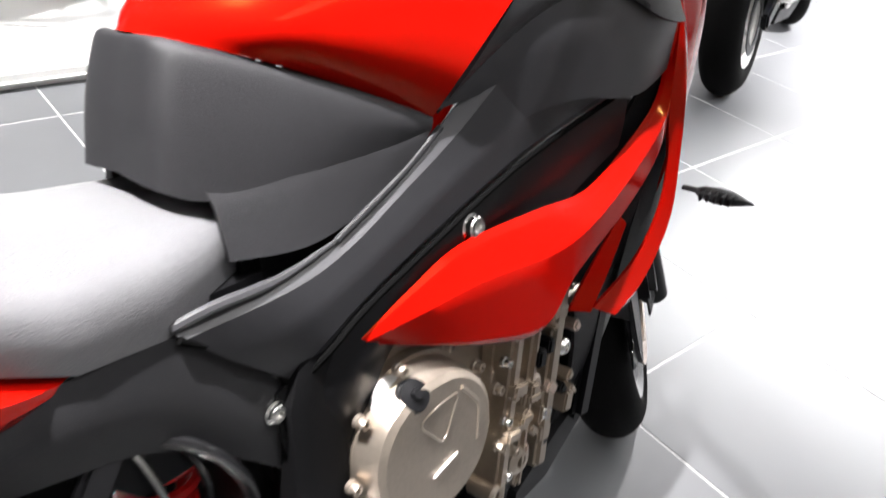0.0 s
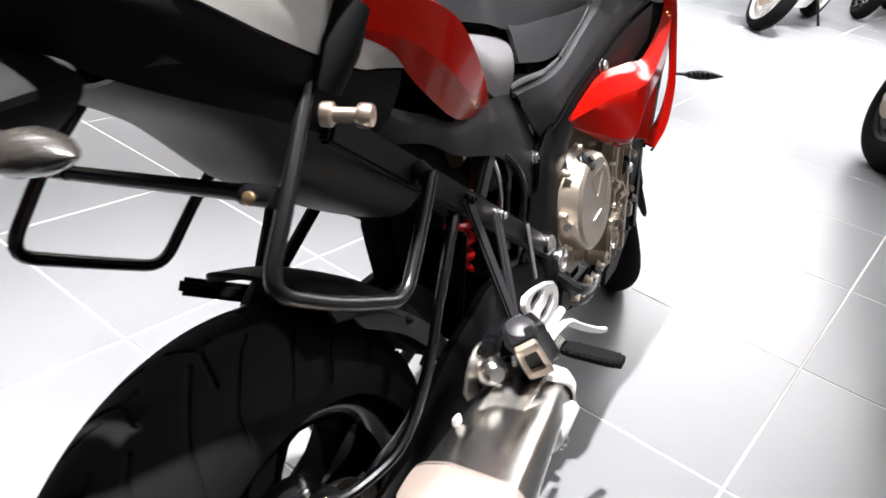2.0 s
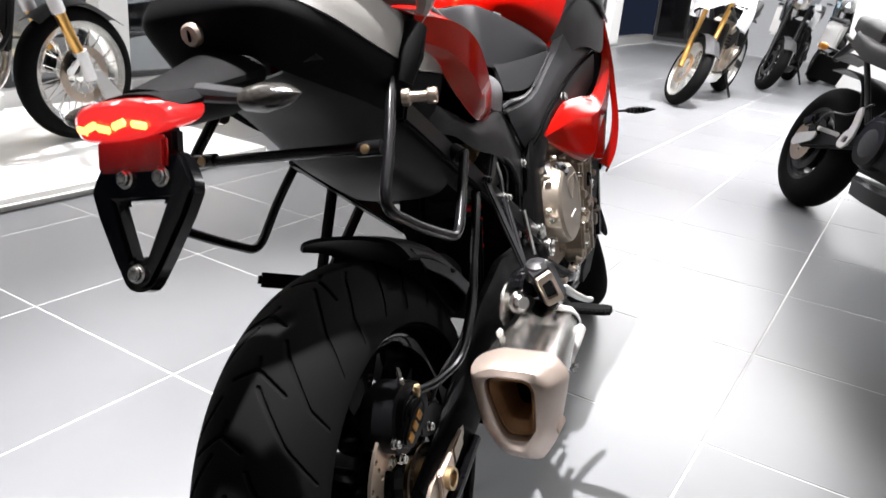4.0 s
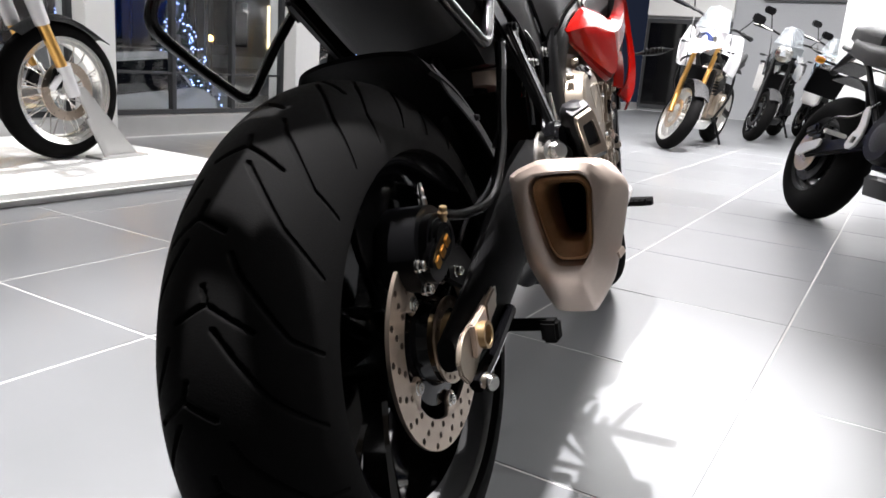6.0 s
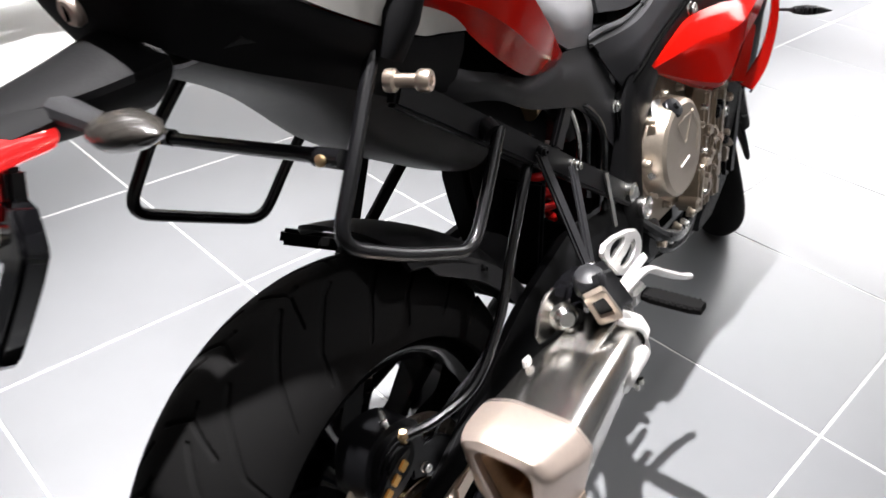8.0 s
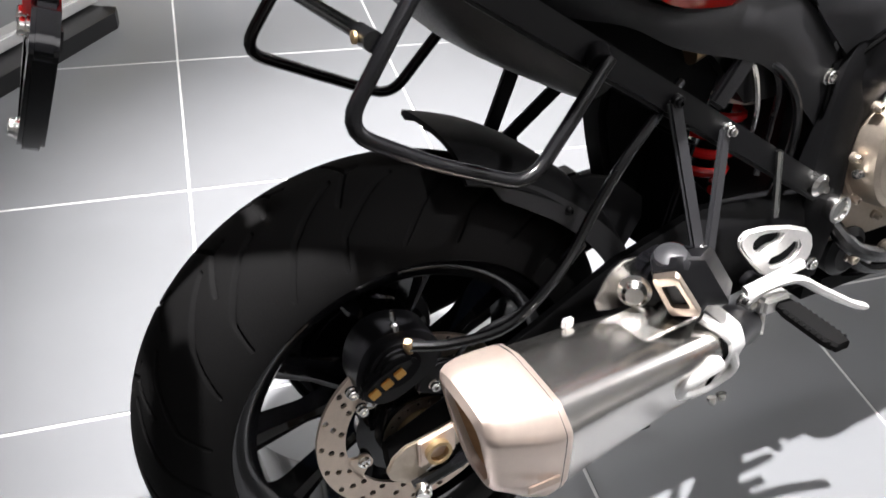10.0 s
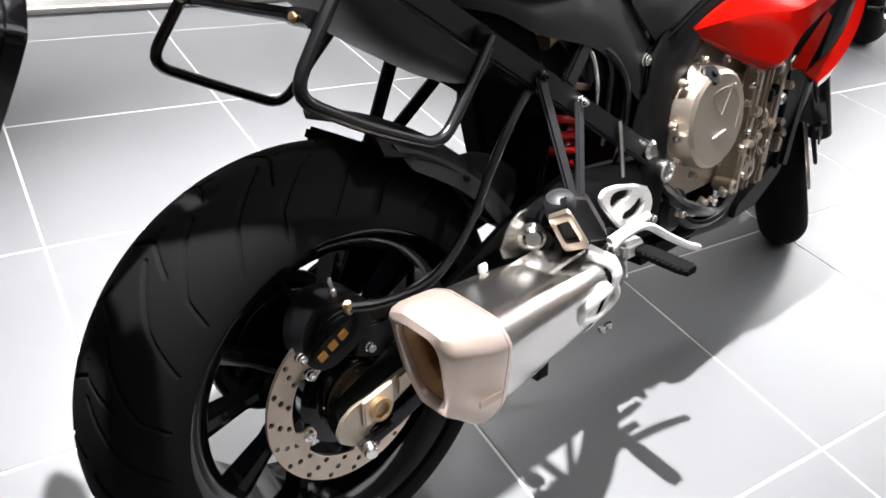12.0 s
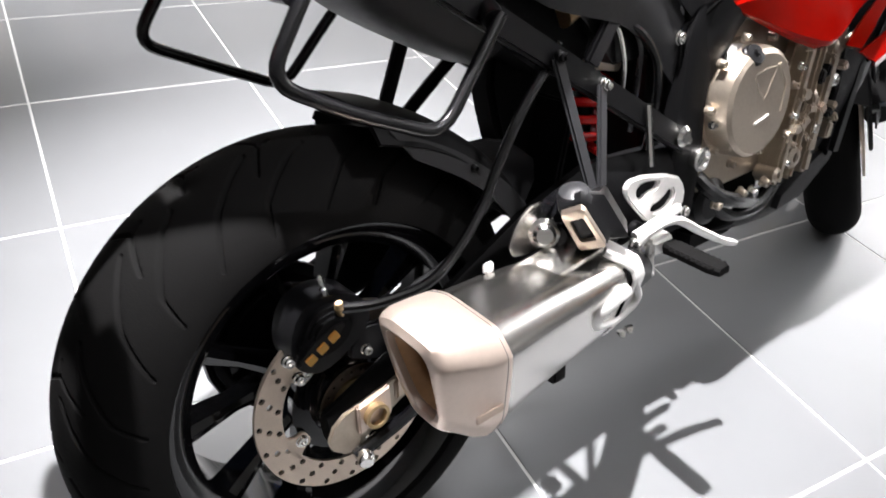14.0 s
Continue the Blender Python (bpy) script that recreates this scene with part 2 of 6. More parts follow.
def lathe(profile, centre, axis, segs=32, closed=False):
    """profile: (radius, along the axis)."""
    d, a, b = axes_for(axis)
    c = Vector(centre)
    rings = []
    for s in range(segs):
        k = 2 * math.pi * s / segs
        w = a * math.cos(k) + b * math.sin(k)
        rings.append([c + w * r + d * h for r, h in profile])
    bm = bmesh.new()
    vs = [[bm.verts.new(p) for p in r] for r in rings]
    m = len(profile)
    for i in range(segs):
        for j in range(m if closed else m - 1):
            q = (vs[i][j], vs[(i + 1) % segs][j], vs[(i + 1) % segs][(j + 1) % m], vs[i][(j + 1) % m])
            bm.faces.new(q)
    if not closed:
        for j in (0, m - 1):
            if profile[j][0] > 1e-6:
                bm.faces.new([vs[i][j] for i in range(segs)])
    bmesh.ops.remove_doubles(bm, verts=bm.verts, dist=1e-6)
    return bm


def slab(outline, thick, m=None, bevel=0.002, segs=2, hole=None):
    """A plate: the outline (u, v) in the xy plane, extruded up by thick, its edges rounded; m lays it into place."""
    bm = bmesh.new()
    vs = [bm.verts.new((u, v, 0)) for u, v in outline]
    f = bm.faces.new(vs)
    if hole:
        rings = [[bm.verts.new((u, v, 0)) for u, v in r] for r in (hole if isinstance(hole[0][0], tuple) else [hole])]
        bm.faces.remove(f)
        es = [bm.edges.get((a, b)) or bm.edges.new((a, b)) for ring in [vs] + rings for a, b in zip(ring, ring[1:] + ring[:1])]
        bmesh.ops.triangle_fill(bm, edges=es, use_beauty=True)
    ext = bmesh.ops.extrude_face_region(bm, geom=list(bm.faces))
    bmesh.ops.translate(bm, verts=[g for g in ext["geom"] if isinstance(g, bmesh.types.BMVert)], vec=(0, 0, thick))
    bmesh.ops.recalc_face_normals(bm, faces=bm.faces)
    if bevel:
        sharp = [e for e in bm.edges if len(e.link_faces) == 2 and e.calc_face_angle(0) > 0.6]
        bmesh.ops.bevel(bm, geom=sharp, offset=bevel, segments=segs, affect="EDGES", clamp_overlap=True)
    if m is not None:
        moved(bm, m)
    return bm


def side_plate(outline, x, thick, bevel=0.002, hole=None):
    """A plate upright along the vehicle: outline of (y, z), its outer face at x + thick."""
    m = Matrix(((0, 0, 1, x), (1, 0, 0, 0), (0, 1, 0, 0), (0, 0, 0, 1)))
    return slab(outline, thick, m, bevel, hole=hole)


def box(c, size, bevel=0.004, rot=(0, 0, 0), segs=2):
    bm = bmesh.new()
    bmesh.ops.create_cube(bm, size=1)
    bmesh.ops.scale(bm, vec=size, verts=bm.verts)
    if bevel:
        bmesh.ops.bevel(bm, geom=list(bm.edges), offset=bevel, segments=segs, affect="EDGES", clamp_overlap=True)
    return moved(bm, pose(*c, *rot))


def beam(a, b, w, h, bevel=0.003):
    """A bar from a to b; w across (near the x axis), h upright."""
    a, b = Vector(a), Vector(b)
    d = (b - a).normalized()
    x = (V(1, 0, 0) - d * d.x).normalized()
    z = x.cross(d)
    bm = box((0, 0, 0), (w, (b - a).length, h), bevel)
    m = Matrix((x, d, z)).transposed().to_4x4()
    m.translation = (a + b) / 2
    return moved(bm, m)


def bolt_mesh(c, axis, r=0.007, h=0.006):
    return lathe([(0, -0.004), (r * 1.25, -0.004), (r * 1.25, 0), (r, 0.001), (r, h * 0.8), (r * 0.85, h), (r * 0.5, h), (r * 0.5, h * 0.4), (0, h * 0.4)], c, axis, 14)


def crisp(p):
    """Corners cut closely, so that a folded sheet keeps its edges."""
    for k in (0.1, 0.25):
        p = [q for a, b in zip(p, p[1:] + p[:1]) for q in ((a[0] * (1 - k) + b[0] * k, a[1] * (1 - k) + b[1] * k), (a[0] * k + b[0] * (1 - k), a[1] * k + b[1] * (1 - k)))]
    return p


def chaikin(p, times=2):
    for _ in range(times):
        p = [q for a, b in zip(p, p[1:] + p[:1]) for q in ((a[0] * 0.75 + b[0] * 0.25, a[1] * 0.75 + b[1] * 0.25), (a[0] * 0.25 + b[0] * 0.75, a[1] * 0.25 + b[1] * 0.75))]
    return p


def empty(name, label, category, m=None, group=""):
    ob = tagged(new(name), label, category, group)
    if m is not None:
        ob.matrix_world = m
    return ob


# ---------------------------------------------------------------- room
# The room follows the tiles: grid(x, y) has x across the tile rows and y along them.
GRID = pose(-0.966, -0.107, 0, 0, 0, TURN_TILES)
X_WIN, X_FAR, Y_BACK, Y_END, HIGH = -3.07, 6.6, -5.4, 14.0, 3.45


def setting(name, bm, mat, label="", m=GRID):
    ob = part(name, bm, mat)
    ob.matrix_world = m
    return tagged(ob, label, kind="structure")


floor = setting("floor", box(((X_WIN + X_FAR) / 2, (Y_BACK + Y_END) / 2, -0.0512), (X_FAR - X_WIN + 0.4, Y_END - Y_BACK + 0.4, 0.1), 0), GROUT, "pale grout bed under grey stone floor tiles")
setting("ceiling", box(((X_WIN + X_FAR) / 2, (Y_BACK + Y_END) / 2, HIGH + 0.06), (X_FAR - X_WIN + 0.4, Y_END - Y_BACK + 0.4, 0.1), 0), CEIL, "plain pale showroom ceiling")
setting("wall_east", box((X_FAR + 0.1, (Y_BACK + Y_END) / 2, HIGH / 2), (0.2, Y_END - Y_BACK, HIGH), 0), WALL, "plain white showroom wall")
setting("wall_south", box(((X_WIN + X_FAR) / 2, Y_BACK - 0.1, HIGH / 2), (X_FAR - X_WIN, 0.2, HIGH), 0), WALL, "plain white showroom wall")

# glazed street front along the left, with a low ledge, dark frames and white piers
PIERS = ((-5.2, -4.9), (-1.0, -0.7), (2.55, 2.76), (4.45, 4.75), (7.9, 8.3), (11.6, 12.0))
setting("window_ledge", box((X_WIN - 0.09, (Y_BACK + Y_END) / 2, 0.065), (0.2, Y_END - Y_BACK, 0.13), 0.004), LEDGE, "low grey ledge under the tall shop windows")
setting("wall_west_head", box((X_WIN - 0.12, (Y_BACK + Y_END) / 2, HIGH - 0.2), (0.2, Y_END - Y_BACK, 0.4), 0), WALL, "white wall band over the shop windows")
for k, (a, b) in enumerate(PIERS):
    setting("pier_%d" % (k + 1), box((X_WIN - 0.1, (a + b) / 2, HIGH / 2 - 0.1), (0.3, b - a, HIGH - 0.3), 0.004), WALL, "white painted pier between shop windows")
for k, ((a0, a), (b, b1)) in enumerate(zip(PIERS, PIERS[1:])):
    win = tagged(new("window_%d" % (k + 1)), "tall shop window with dark frame looking on the street at night", kind="structure")
    win.matrix_world = GRID
    h0, h1, x = 0.13, HIGH - 0.4, X_WIN - 0.1
    count = max(2, round((b - a) / 0.55))
    posts = [a + (b - a) * i / count for i in range(count + 1)]
    for y in posts:
        part("window_frame", box((x, min(max(y, a + 0.02), b - 0.02), (h0 + h1) / 2), (0.05, 0.04, h1 - h0), 0.004), MULLION, win)
    for z, deep in ((h0 + 0.02, 0.035), (0.42, 0.016), (h1 - 0.02, 0.035)):
        part("window_rail", box((x, (a + b) / 2, z), (0.045, b - a - 0.01, deep), 0.004), MULLION, win)
    for y0, y1 in zip(posts, posts[1:]):
        pane = part("pane", box((x, (y0 + y1) / 2, (h0 + h1) / 2), (0.008, y1 - y0 - 0.03, h1 - h0 - 0.03), 0), GLASS, win)
        pane.visible_shadow = False

# end wall: grey panels over a glazed band, white columns
setting("wall_north", box(((X_WIN + X_FAR) / 2, Y_END + 0.1, HIGH / 2), (X_FAR - X_WIN, 0.2, HIGH), 0), GREYWALL, "grey end wall of the showroom")
setting("trim_board", box((-2.3, Y_END - 0.06, 2.25), (1.5, 0.1, 1.1), 0.01), WALL, "white board high on the end wall")
setting("trim_band", box((0.4, Y_END - 0.05, 2.05), (3.0, 0.08, 0.08), 0.004), MULLION, "dark rail along the end wall")
setting("column_1", box((0.75, 10.6, HIGH / 2), (0.55, 0.55, HIGH), 0.01), WALL, "white square showroom column")
end_win = tagged(new("window_8"), "glazed band with dark frame in the end wall", kind="structure")
end_win.matrix_world = GRID
part("window_frame", box((-2.3, Y_END - 0.03, 0.85), (1.5, 0.06, 1.6), 0.01), MULLION, end_win)
for x in (-2.66, -1.94):
    part("pane", box((x, Y_END - 0.066, 0.85), (0.66, 0.008, 1.45), 0), GLOSS, end_win)

# white display platform
platform = setting("display_platform", slab([(-3.0, -4.2), (-1.42, -4.2), (-1.42, 2.42), (-3.0, 2.42)], 0.05, pose(0, 0, 0.0), 0.022), WHITE, "low white lacquered display platform")

# ---------------------------------------------------------------- street outside
OUT = X_WIN - 0.3
setting("road", box((OUT - 12, 4, -0.95), (24, 44, 0.1), 0), ASPHALT, "dark street outside at night")
GLOWS = [material("street_lamp_glow", (0.9, 0.5, 0.2), 0.5, emit=(1.0, 0.45, 0.12, 40.0)), material("blue_fairy_glow", (0.4, 0.55, 1.0), 0.5, emit=(0.25, 0.38, 1.0, 16.0)),
         material("shop_glow", (0.9, 0.85, 0.7), 0.5, emit=(1.0, 0.8, 0.5, 2.4)), material("yellow_sign_glow", (0.9, 0.8, 0.1), 0.5, emit=(1.0, 0.85, 0.1, 4.0))]


def facade(x, y, w, h, storeys):
    ob = empty("street_building", "dark concrete building across the street with dim windows", "building", GRID @ pose(x, y, -0.9))
    part("wall", box((0, 0, h / 2), (3.0, w, h), 0.02), CONCRETE, ob)
    for s in range(storeys):
        part("cornice", box((1.56, 0, 1.0 + s * 3.0), (0.12, w, 0.35), 0.01), LEDGE, ob)
        for i in range(int(w / 2.2)):
            y0 = -w / 2 + 1.1 + i * 2.2
            lit = (i * 7 + s * 3) % 4 == 1
            part("window", box((1.52, y0, 2.1 + s * 3.0), (0.08, 1.3, 1.3), 0.01), GLOWS[2] if lit else GLOSS, ob)
    return ob


facade(OUT - 13.0, 2.0, 16.0, 12.0, 3)
facade(OUT - 14.5, 19.0, 16.0, 10.0, 3)


def fairy_tree(x, y, h):
    ob = empty("christmas_tree", "conifer wrapped in blue and white fairy lights on the street", "tree", GRID @ pose(x, y, -0.9), "lit trees outside")
    part("trunk", tube([(0, 0, 0), (0, 0, h)], [0.07, 0.01], 8), CONCRETE, ob)
    bm, glow = bmesh.new(), bmesh.new()
    rng = random.Random(5)
    for i in range(640):
        z = 0.25 + (h - 0.25) * rng.random() ** 1.3
        r = 0.36 * h * (1 - z / h) * (0.6 + 0.5 * rng.random())
        k = rng.random() * 6.283
        p = V(r * math.cos(k), r * math.sin(k), z)
        q = V(0, 0, z + r * 0.35)
        s = V(-math.sin(k), math.cos(k), 0) * 0.035
        f = [bm.verts.new(c) for c in (q, p + s, p * 1.08 - V(0, 0, 0.03), p - s)]
        bm.faces.new(f)
        if i % 3 > 0:
            bmesh.ops.create_icosphere(glow, subdivisions=1, radius=0.009, matrix=Matrix.Translation(p))
    part("crown", bm, material("dark_conifer", (0.03, 0.06, 0.03), 0.7), ob)
    tagged(part("fairy_lights", glow, GLOWS[1], ob), kind="stuff")


fairy_tree(OUT - 4.6, 5.9, 2.6)
fairy_tree(OUT - 3.6, 6.6, 2.2)
fairy_tree(OUT - 3.2, 9.9, 2.3)
for i, (x, y, z, r, g) in enumerate([(-6, 5.2, 2.9, 0.05, 0), (-7.2, 4.6, 2.3, 0.04, 0), (-8.5, 6.0, 3.2, 0.05, 0), (-6.4, 6.9, 2.0, 0.04, 0), (-9.5, 8.1, 2.6, 0.05, 0), (-7, 9.6, 2.4, 0.05, 0), (-7, 7.5, 1.4, 0.05, 0), (-8, 4.2, 1.0, 0.05, 0), (-9, 9, 2.3, 0.08, 3), (-6, 11.5, 1.3, 0.06, 0), (-7.5, 13.5, 0.9, 0.07, 0), (-9, 12, 1.7, 0.06, 0)]):
    lamp = empty("street_lamp", "far street lamp glowing orange at night", "lamp", GRID @ pose(OUT + x + 3, y, -0.9), "street lamps")
    part("pole", tube([(0, 0, 0), (0, 0, z + 0.2)], 0.03, 6), MULLION, lamp)
    part("lamp_head", lathe([(0, -r), (r * 0.8, -r * 0.6), (r, 0), (r * 0.8, r * 0.6), (0, r)], (0, 0, z + 0.2), (0, 0, 1), 12), GLOWS[g], lamp)


def parked_car(x, y):
    ob = empty("parked_car", "pale car parked on the dark street", "car", GRID @ pose(x, y, -0.9, 0, 0, 25))
    prof = [(-2.1, 0.35), (-2.1, 0.75), (-1.9, 0.9), (-1.2, 0.95), (-0.6, 1.38), (0.7, 1.42), (1.4, 1.0), (2.0, 0.9), (2.15, 0.6), (2.1, 0.35)]
    part("body", side_plate(prof, -0.85, 1.7, 0.06), CARPAINT, ob)
    part("side_glass", side_plate([(-1.05, 0.97), (-0.55, 1.3), (0.65, 1.34), (1.2, 1.0)], -0.87, 1.74, 0.01), GLOSS, ob)
    for yy in (-1.35, 1.35):
        for xx in (-0.75, 0.75):
            part("wheel", lathe([(0, -0.1), (0.2, -0.1), (0.31, -0.09), (0.33, 0), (0.31, 0.09), (0.2, 0.1), (0, 0.1)], (xx, yy, 0.33), (1, 0, 0), 20), RUBBER, ob)


parked_car(OUT - 3.0, 4.6)
parked_car(OUT - 7.0, 8.2)

# ---------------------------------------------------------------- the red motorcycle
# Its own measures: x to its right, y ahead of the rear axle, z up from the ground; it leans on its side stand.
LEAN = 13.5
bike = empty("motorcycle", "red and black sport touring motorcycle leaning on its side stand", "motorcycle", pose(0, 0, 0, 0, -LEAN, 0))
AXLE = V(0, 0, 0.32)


def B(name, bm, mat, label="", parent=None, sharp=32):
    return part(name, bm, mat, parent or bike, label, sharp)


def both(name, make, mat, label="", parent=None, sharp=32):
    B(name, make(), mat, label, parent, sharp)
    return B(name, mirror(make()), mat, label, parent, sharp)


def tyre_mesh(R, half, rim_r, around=960, across=170, grooves=True, depth=0.005):
    """A road tyre about the x axis, with cut tread grooves."""
    u = np.linspace(-1, 1, across + 1)
    k = u * radians(118)
    crown = R - half
    x, r = half * np.sin(k), crown + half * np.cos(k)
    e = np.clip((np.abs(k) - radians(90)) / radians(28), 0, None)
    x = np.where(e > 0, np.sign(k) * half * (1 - 0.16 * e * e), x)
    r = np.where(e > 0, crown - (crown - rim_r) * e, r)
    th = np.arange(around) * 2 * math.pi / around
    rad = np.repeat(r[None], around, 0)
    if grooves:
        pitch = radians(30)
        arc, ph = (half * k)[None], (th % pitch)[:, None]
        best = np.full((around, across + 1), 1.0)
        for side in (1, -1):
            off = 0.0 if side > 0 else pitch / 2
            lines = ([(0.118, 0.0), (0.07, -0.13), (0.02, -0.34)], [(0.122, 0.27), (0.088, 0.22), (0.04, 0.03), (0.03, -0.03)],
                     [(0.055, -0.33), (0.012, -0.41), (-0.02, -0.36)], [(0.012, -0.41), (0.008, -0.46)])
            for line in lines:
                for (x0, t0), (x1, t1) in zip(line, line[1:]):
                    for sh in (-2 * pitch, -pitch, 0.0, pitch, 2 * pitch):
                        ax, ay = arc - side * x0, (ph + t0 - off - sh) * R
                        bx, by = side * (x1 - x0), (t0 - t1) * R
                        q = np.clip((ax * bx + ay * by) / (bx * bx + by * by), 0, 1)
                        best = np.minimum(best, (ax - q * bx) ** 2 + (ay - q * by) ** 2)
        rad = rad - depth * np.clip((0.0029 - np.sqrt(best)) / 0.0016, 0, 1)
    px = np.repeat(x[None], around, 0)
    co = np.stack([px, -rad * np.cos(th)[:, None], rad * np.sin(th)[:, None]], -1).reshape(-1, 3)
    bm = bmesh.new()
    vs = [bm.verts.new(c) for c in co.tolist()]
    w = across + 1
    for i in range(around):
        a, b = i * w, ((i + 1) % around) * w
        for j in range(across):
            bm.faces.new((vs[a + j], vs[b + j], vs[b + j + 1], vs[a + j + 1]))
    return bm


# rear wheel
rear_wheel = B("rear_wheel", moved(lathe([(0.035, -0.06), (0.045, -0.05), (0.045, 0.05), (0.035, 0.06)], (0, 0, 0), (1, 0, 0), 28), pose(*AXLE)), GLOSS, "black cast alloy rear wheel")
B("tyre", moved(tyre_mesh(0.322, 0.093, 0.226, 1440, 200), pose(*AXLE)), RUBBER, "wide black rubber road tyre with cut tread", rear_wheel, 50)
RIM = [(0.226, 0.085), (0.228, 0.079), (0.216, 0.074), (0.205, 0.06), (0.198, 0.02), (0.198, -0.02), (0.205, -0.06), (0.216, -0.074), (0.228, -0.079), (0.226, -0.085), (0.21, -0.08), (0.192, -0.06), (0.188, 0.0), (0.192, 0.06), (0.21, 0.08)]
B("rim", moved(lathe(RIM, (0, 0, 0), (1, 0, 0), 96, closed=True), pose(*AXLE)), GLOSS, "gloss black rim", rear_wheel)
for i in range(5):
    for s in (-1, 1):
        k = radians(i * 72 + 20)
        k2 = k + s * radians(17)
        a = V(0.0, math.cos(k) * 0.035, math.sin(k) * 0.035)
        b = V(0.012, math.cos(k2) * 0.195, math.sin(k2) * 0.195)
        B("spoke", moved(loft([[a + V(x, -math.sin(k) * y, math.cos(k) * y) for x, y in ((-.022, -.012), (.022, -.012), (.026, 0), (.022, .012), (-.022, .012))],
                               [a.lerp(b, .55) + V(x, -math.sin(k2) * y, math.cos(k2) * y) for x, y in ((-.014, -.007), (.016, -.007), (.019, 0), (.016, .007), (-.014, .007))],
                               [b + V(x, -math.sin(k2) * y, math.cos(k2) * y) for x, y in ((-.02, -.013), (.02, -.013), (.024, 0), (.02, .013), (-.02, .013))]]), pose(*AXLE)), GLOSS, "", rear_wheel)


def drilled_ring(r0, r1, thick, rows, sectors, hole):
    """A brake disc about the x axis, drilled through."""
    bm = bmesh.new()

    def pt(r, k, x):
        return bm.verts.new((x, r * math.cos(k), r * math.sin(k)))
    dr, dk = (r1 - r0) / rows, 2 * math.pi / sectors
    for a in range(rows):
        for i in range(sectors):
            ra, rb, k = r0 + a * dr, r0 + (a + 1) * dr, (i + 0.5 * a) * dk
            edge = [(ra, k), (ra, k + dk / 2), (ra, k + dk), ((ra + rb) / 2, k + dk), (rb, k + dk), (rb, k + dk / 2), (rb, k), ((ra + rb) / 2, k)]
            drill = (i + a) % 2 == 0
            mid, km = (ra + rb) / 2, k + dk / 2
            layers = []
            for x in (0, thick):
                o = [pt(r, q, x) for r, q in edge]
                if drill:
                    h = []
                    for r, q in edge:
                        ang = math.atan2(r - mid, (q - km) * mid)
                        h.append(pt(mid + hole * math.sin(ang), km + hole * math.cos(ang) / mid, x))
                    for j in range(8):
                        bm.faces.new((o[j], o[(j + 1) % 8], h[(j + 1) % 8], h[j]))
                    layers.append((o, h))
                else:
                    bm.faces.new(o)
                    layers.append((o, None))
            if drill:
                for j in range(8):
                    bm.faces.new((layers[0][1][j], layers[0][1][(j + 1) % 8], layers[1][1][(j + 1) % 8], layers[1][1][j]))
            for row, j0 in ((0, 0), (rows - 1, 4)):
                if a == row:
                    for j in (j0, j0 + 1):
                        bm.faces.new((layers[0][0][j], layers[0][0][j + 1], layers[1][0][j + 1], layers[1][0][j]))
    return bm


disc = B("brake_disc", moved(drilled_ring(0.094, 0.130, 0.005, 3, 40, 0.0042), pose(0.088, 0, 0.32)), DISC, "drilled steel rear brake disc", rear_wheel)
for i in range(5):
    k = i * 72 + 205
    B("disc_tab", slab(chaikin([(0.07, -0.012), (0.086, -0.012), (0.098, -0.03), (0.1, 0.03), (0.086, 0.012), (0.07, 0.012)], 1), 0.005,
                       pose(0.088, 0, 0.32) @ Matrix(((0, 0, 1, 0), (1, 0, 0, 0), (0, 1, 0, 0), (0, 0, 0, 1))) @ pose(0, 0, 0, 0, 0, k), 0.001), DISC, "", rear_wheel)
    q = radians(k)
    B("disc_bolt", bolt_mesh((0.093, 0.08 * math.cos(q), 0.32 + 0.08 * math.sin(q)), (1, 0, 0), 0.007, 0.004), CHROME, "", rear_wheel)
B("disc_carrier", moved(lathe([(0.03, 0.06), (0.075, 0.07), (0.078, 0.086), (0.055, 0.088), (0.05, 0.1), (0.03, 0.1)], (0, 0, 0), (1, 0, 0), 32), pose(*AXLE)), GLOSS, "", rear_wheel)
B("sensor_ring", moved(drilled_ring(0.038, 0.052, 0.003, 1, 40, 0.0028), pose(0.108, 0, 0.32)), DISC, "slotted wheel speed sensor ring", rear_wheel)
B("hub", moved(lathe([(0.0, 0.09), (0.03, 0.09), (0.032, 0.12), (0.022, 0.126), (0, 0.126)], (0, 0, 0), (1, 0, 0), 28), pose(*AXLE)), GLOVE, "warm bronze axle spacer", rear_wheel)

# chain side of the wheel
B("sprocket", moved(lathe([(0.05, -0.101), (0.108, -0.101), (0.11, -0.098), (0.108, -0.095), (0.05, -0.095)], (0, 0, 0), (1, 0, 0), 44, closed=True), pose(*AXLE)), SATIN, "dark steel chain sprocket", rear_wheel)
B("sprocket_carrier", moved(lathe([(0.03, -0.05), (0.092, -0.06), (0.092, -0.094), (0.03, -0.094)], (0, 0, 0), (1, 0, 0), 32), pose(*AXLE)), GLOSS, "", rear_wheel)
drive = B("drive_chain", tube([(-0.098, -0.0, 0.43), (-0.098, 0.35, 0.475), (-0.098, 0.6, 0.49)], 0.011, 8, flat=0.6), SATIN, "dark drive chain")
B("lower_run", tube([(-0.098, 0.0, 0.21), (-0.098, 0.35, 0.36), (-0.098, 0.6, 0.42)], 0.011, 8, flat=0.6), SATIN, "", drive)
B("chain_arc", tube([(-0.098, -0.11 * math.sin(radians(k)), 0.32 + 0.11 * math.cos(radians(k))) for k in range(0, 181, 15)], 0.011, 8, flat=0.6), SATIN, "", drive)
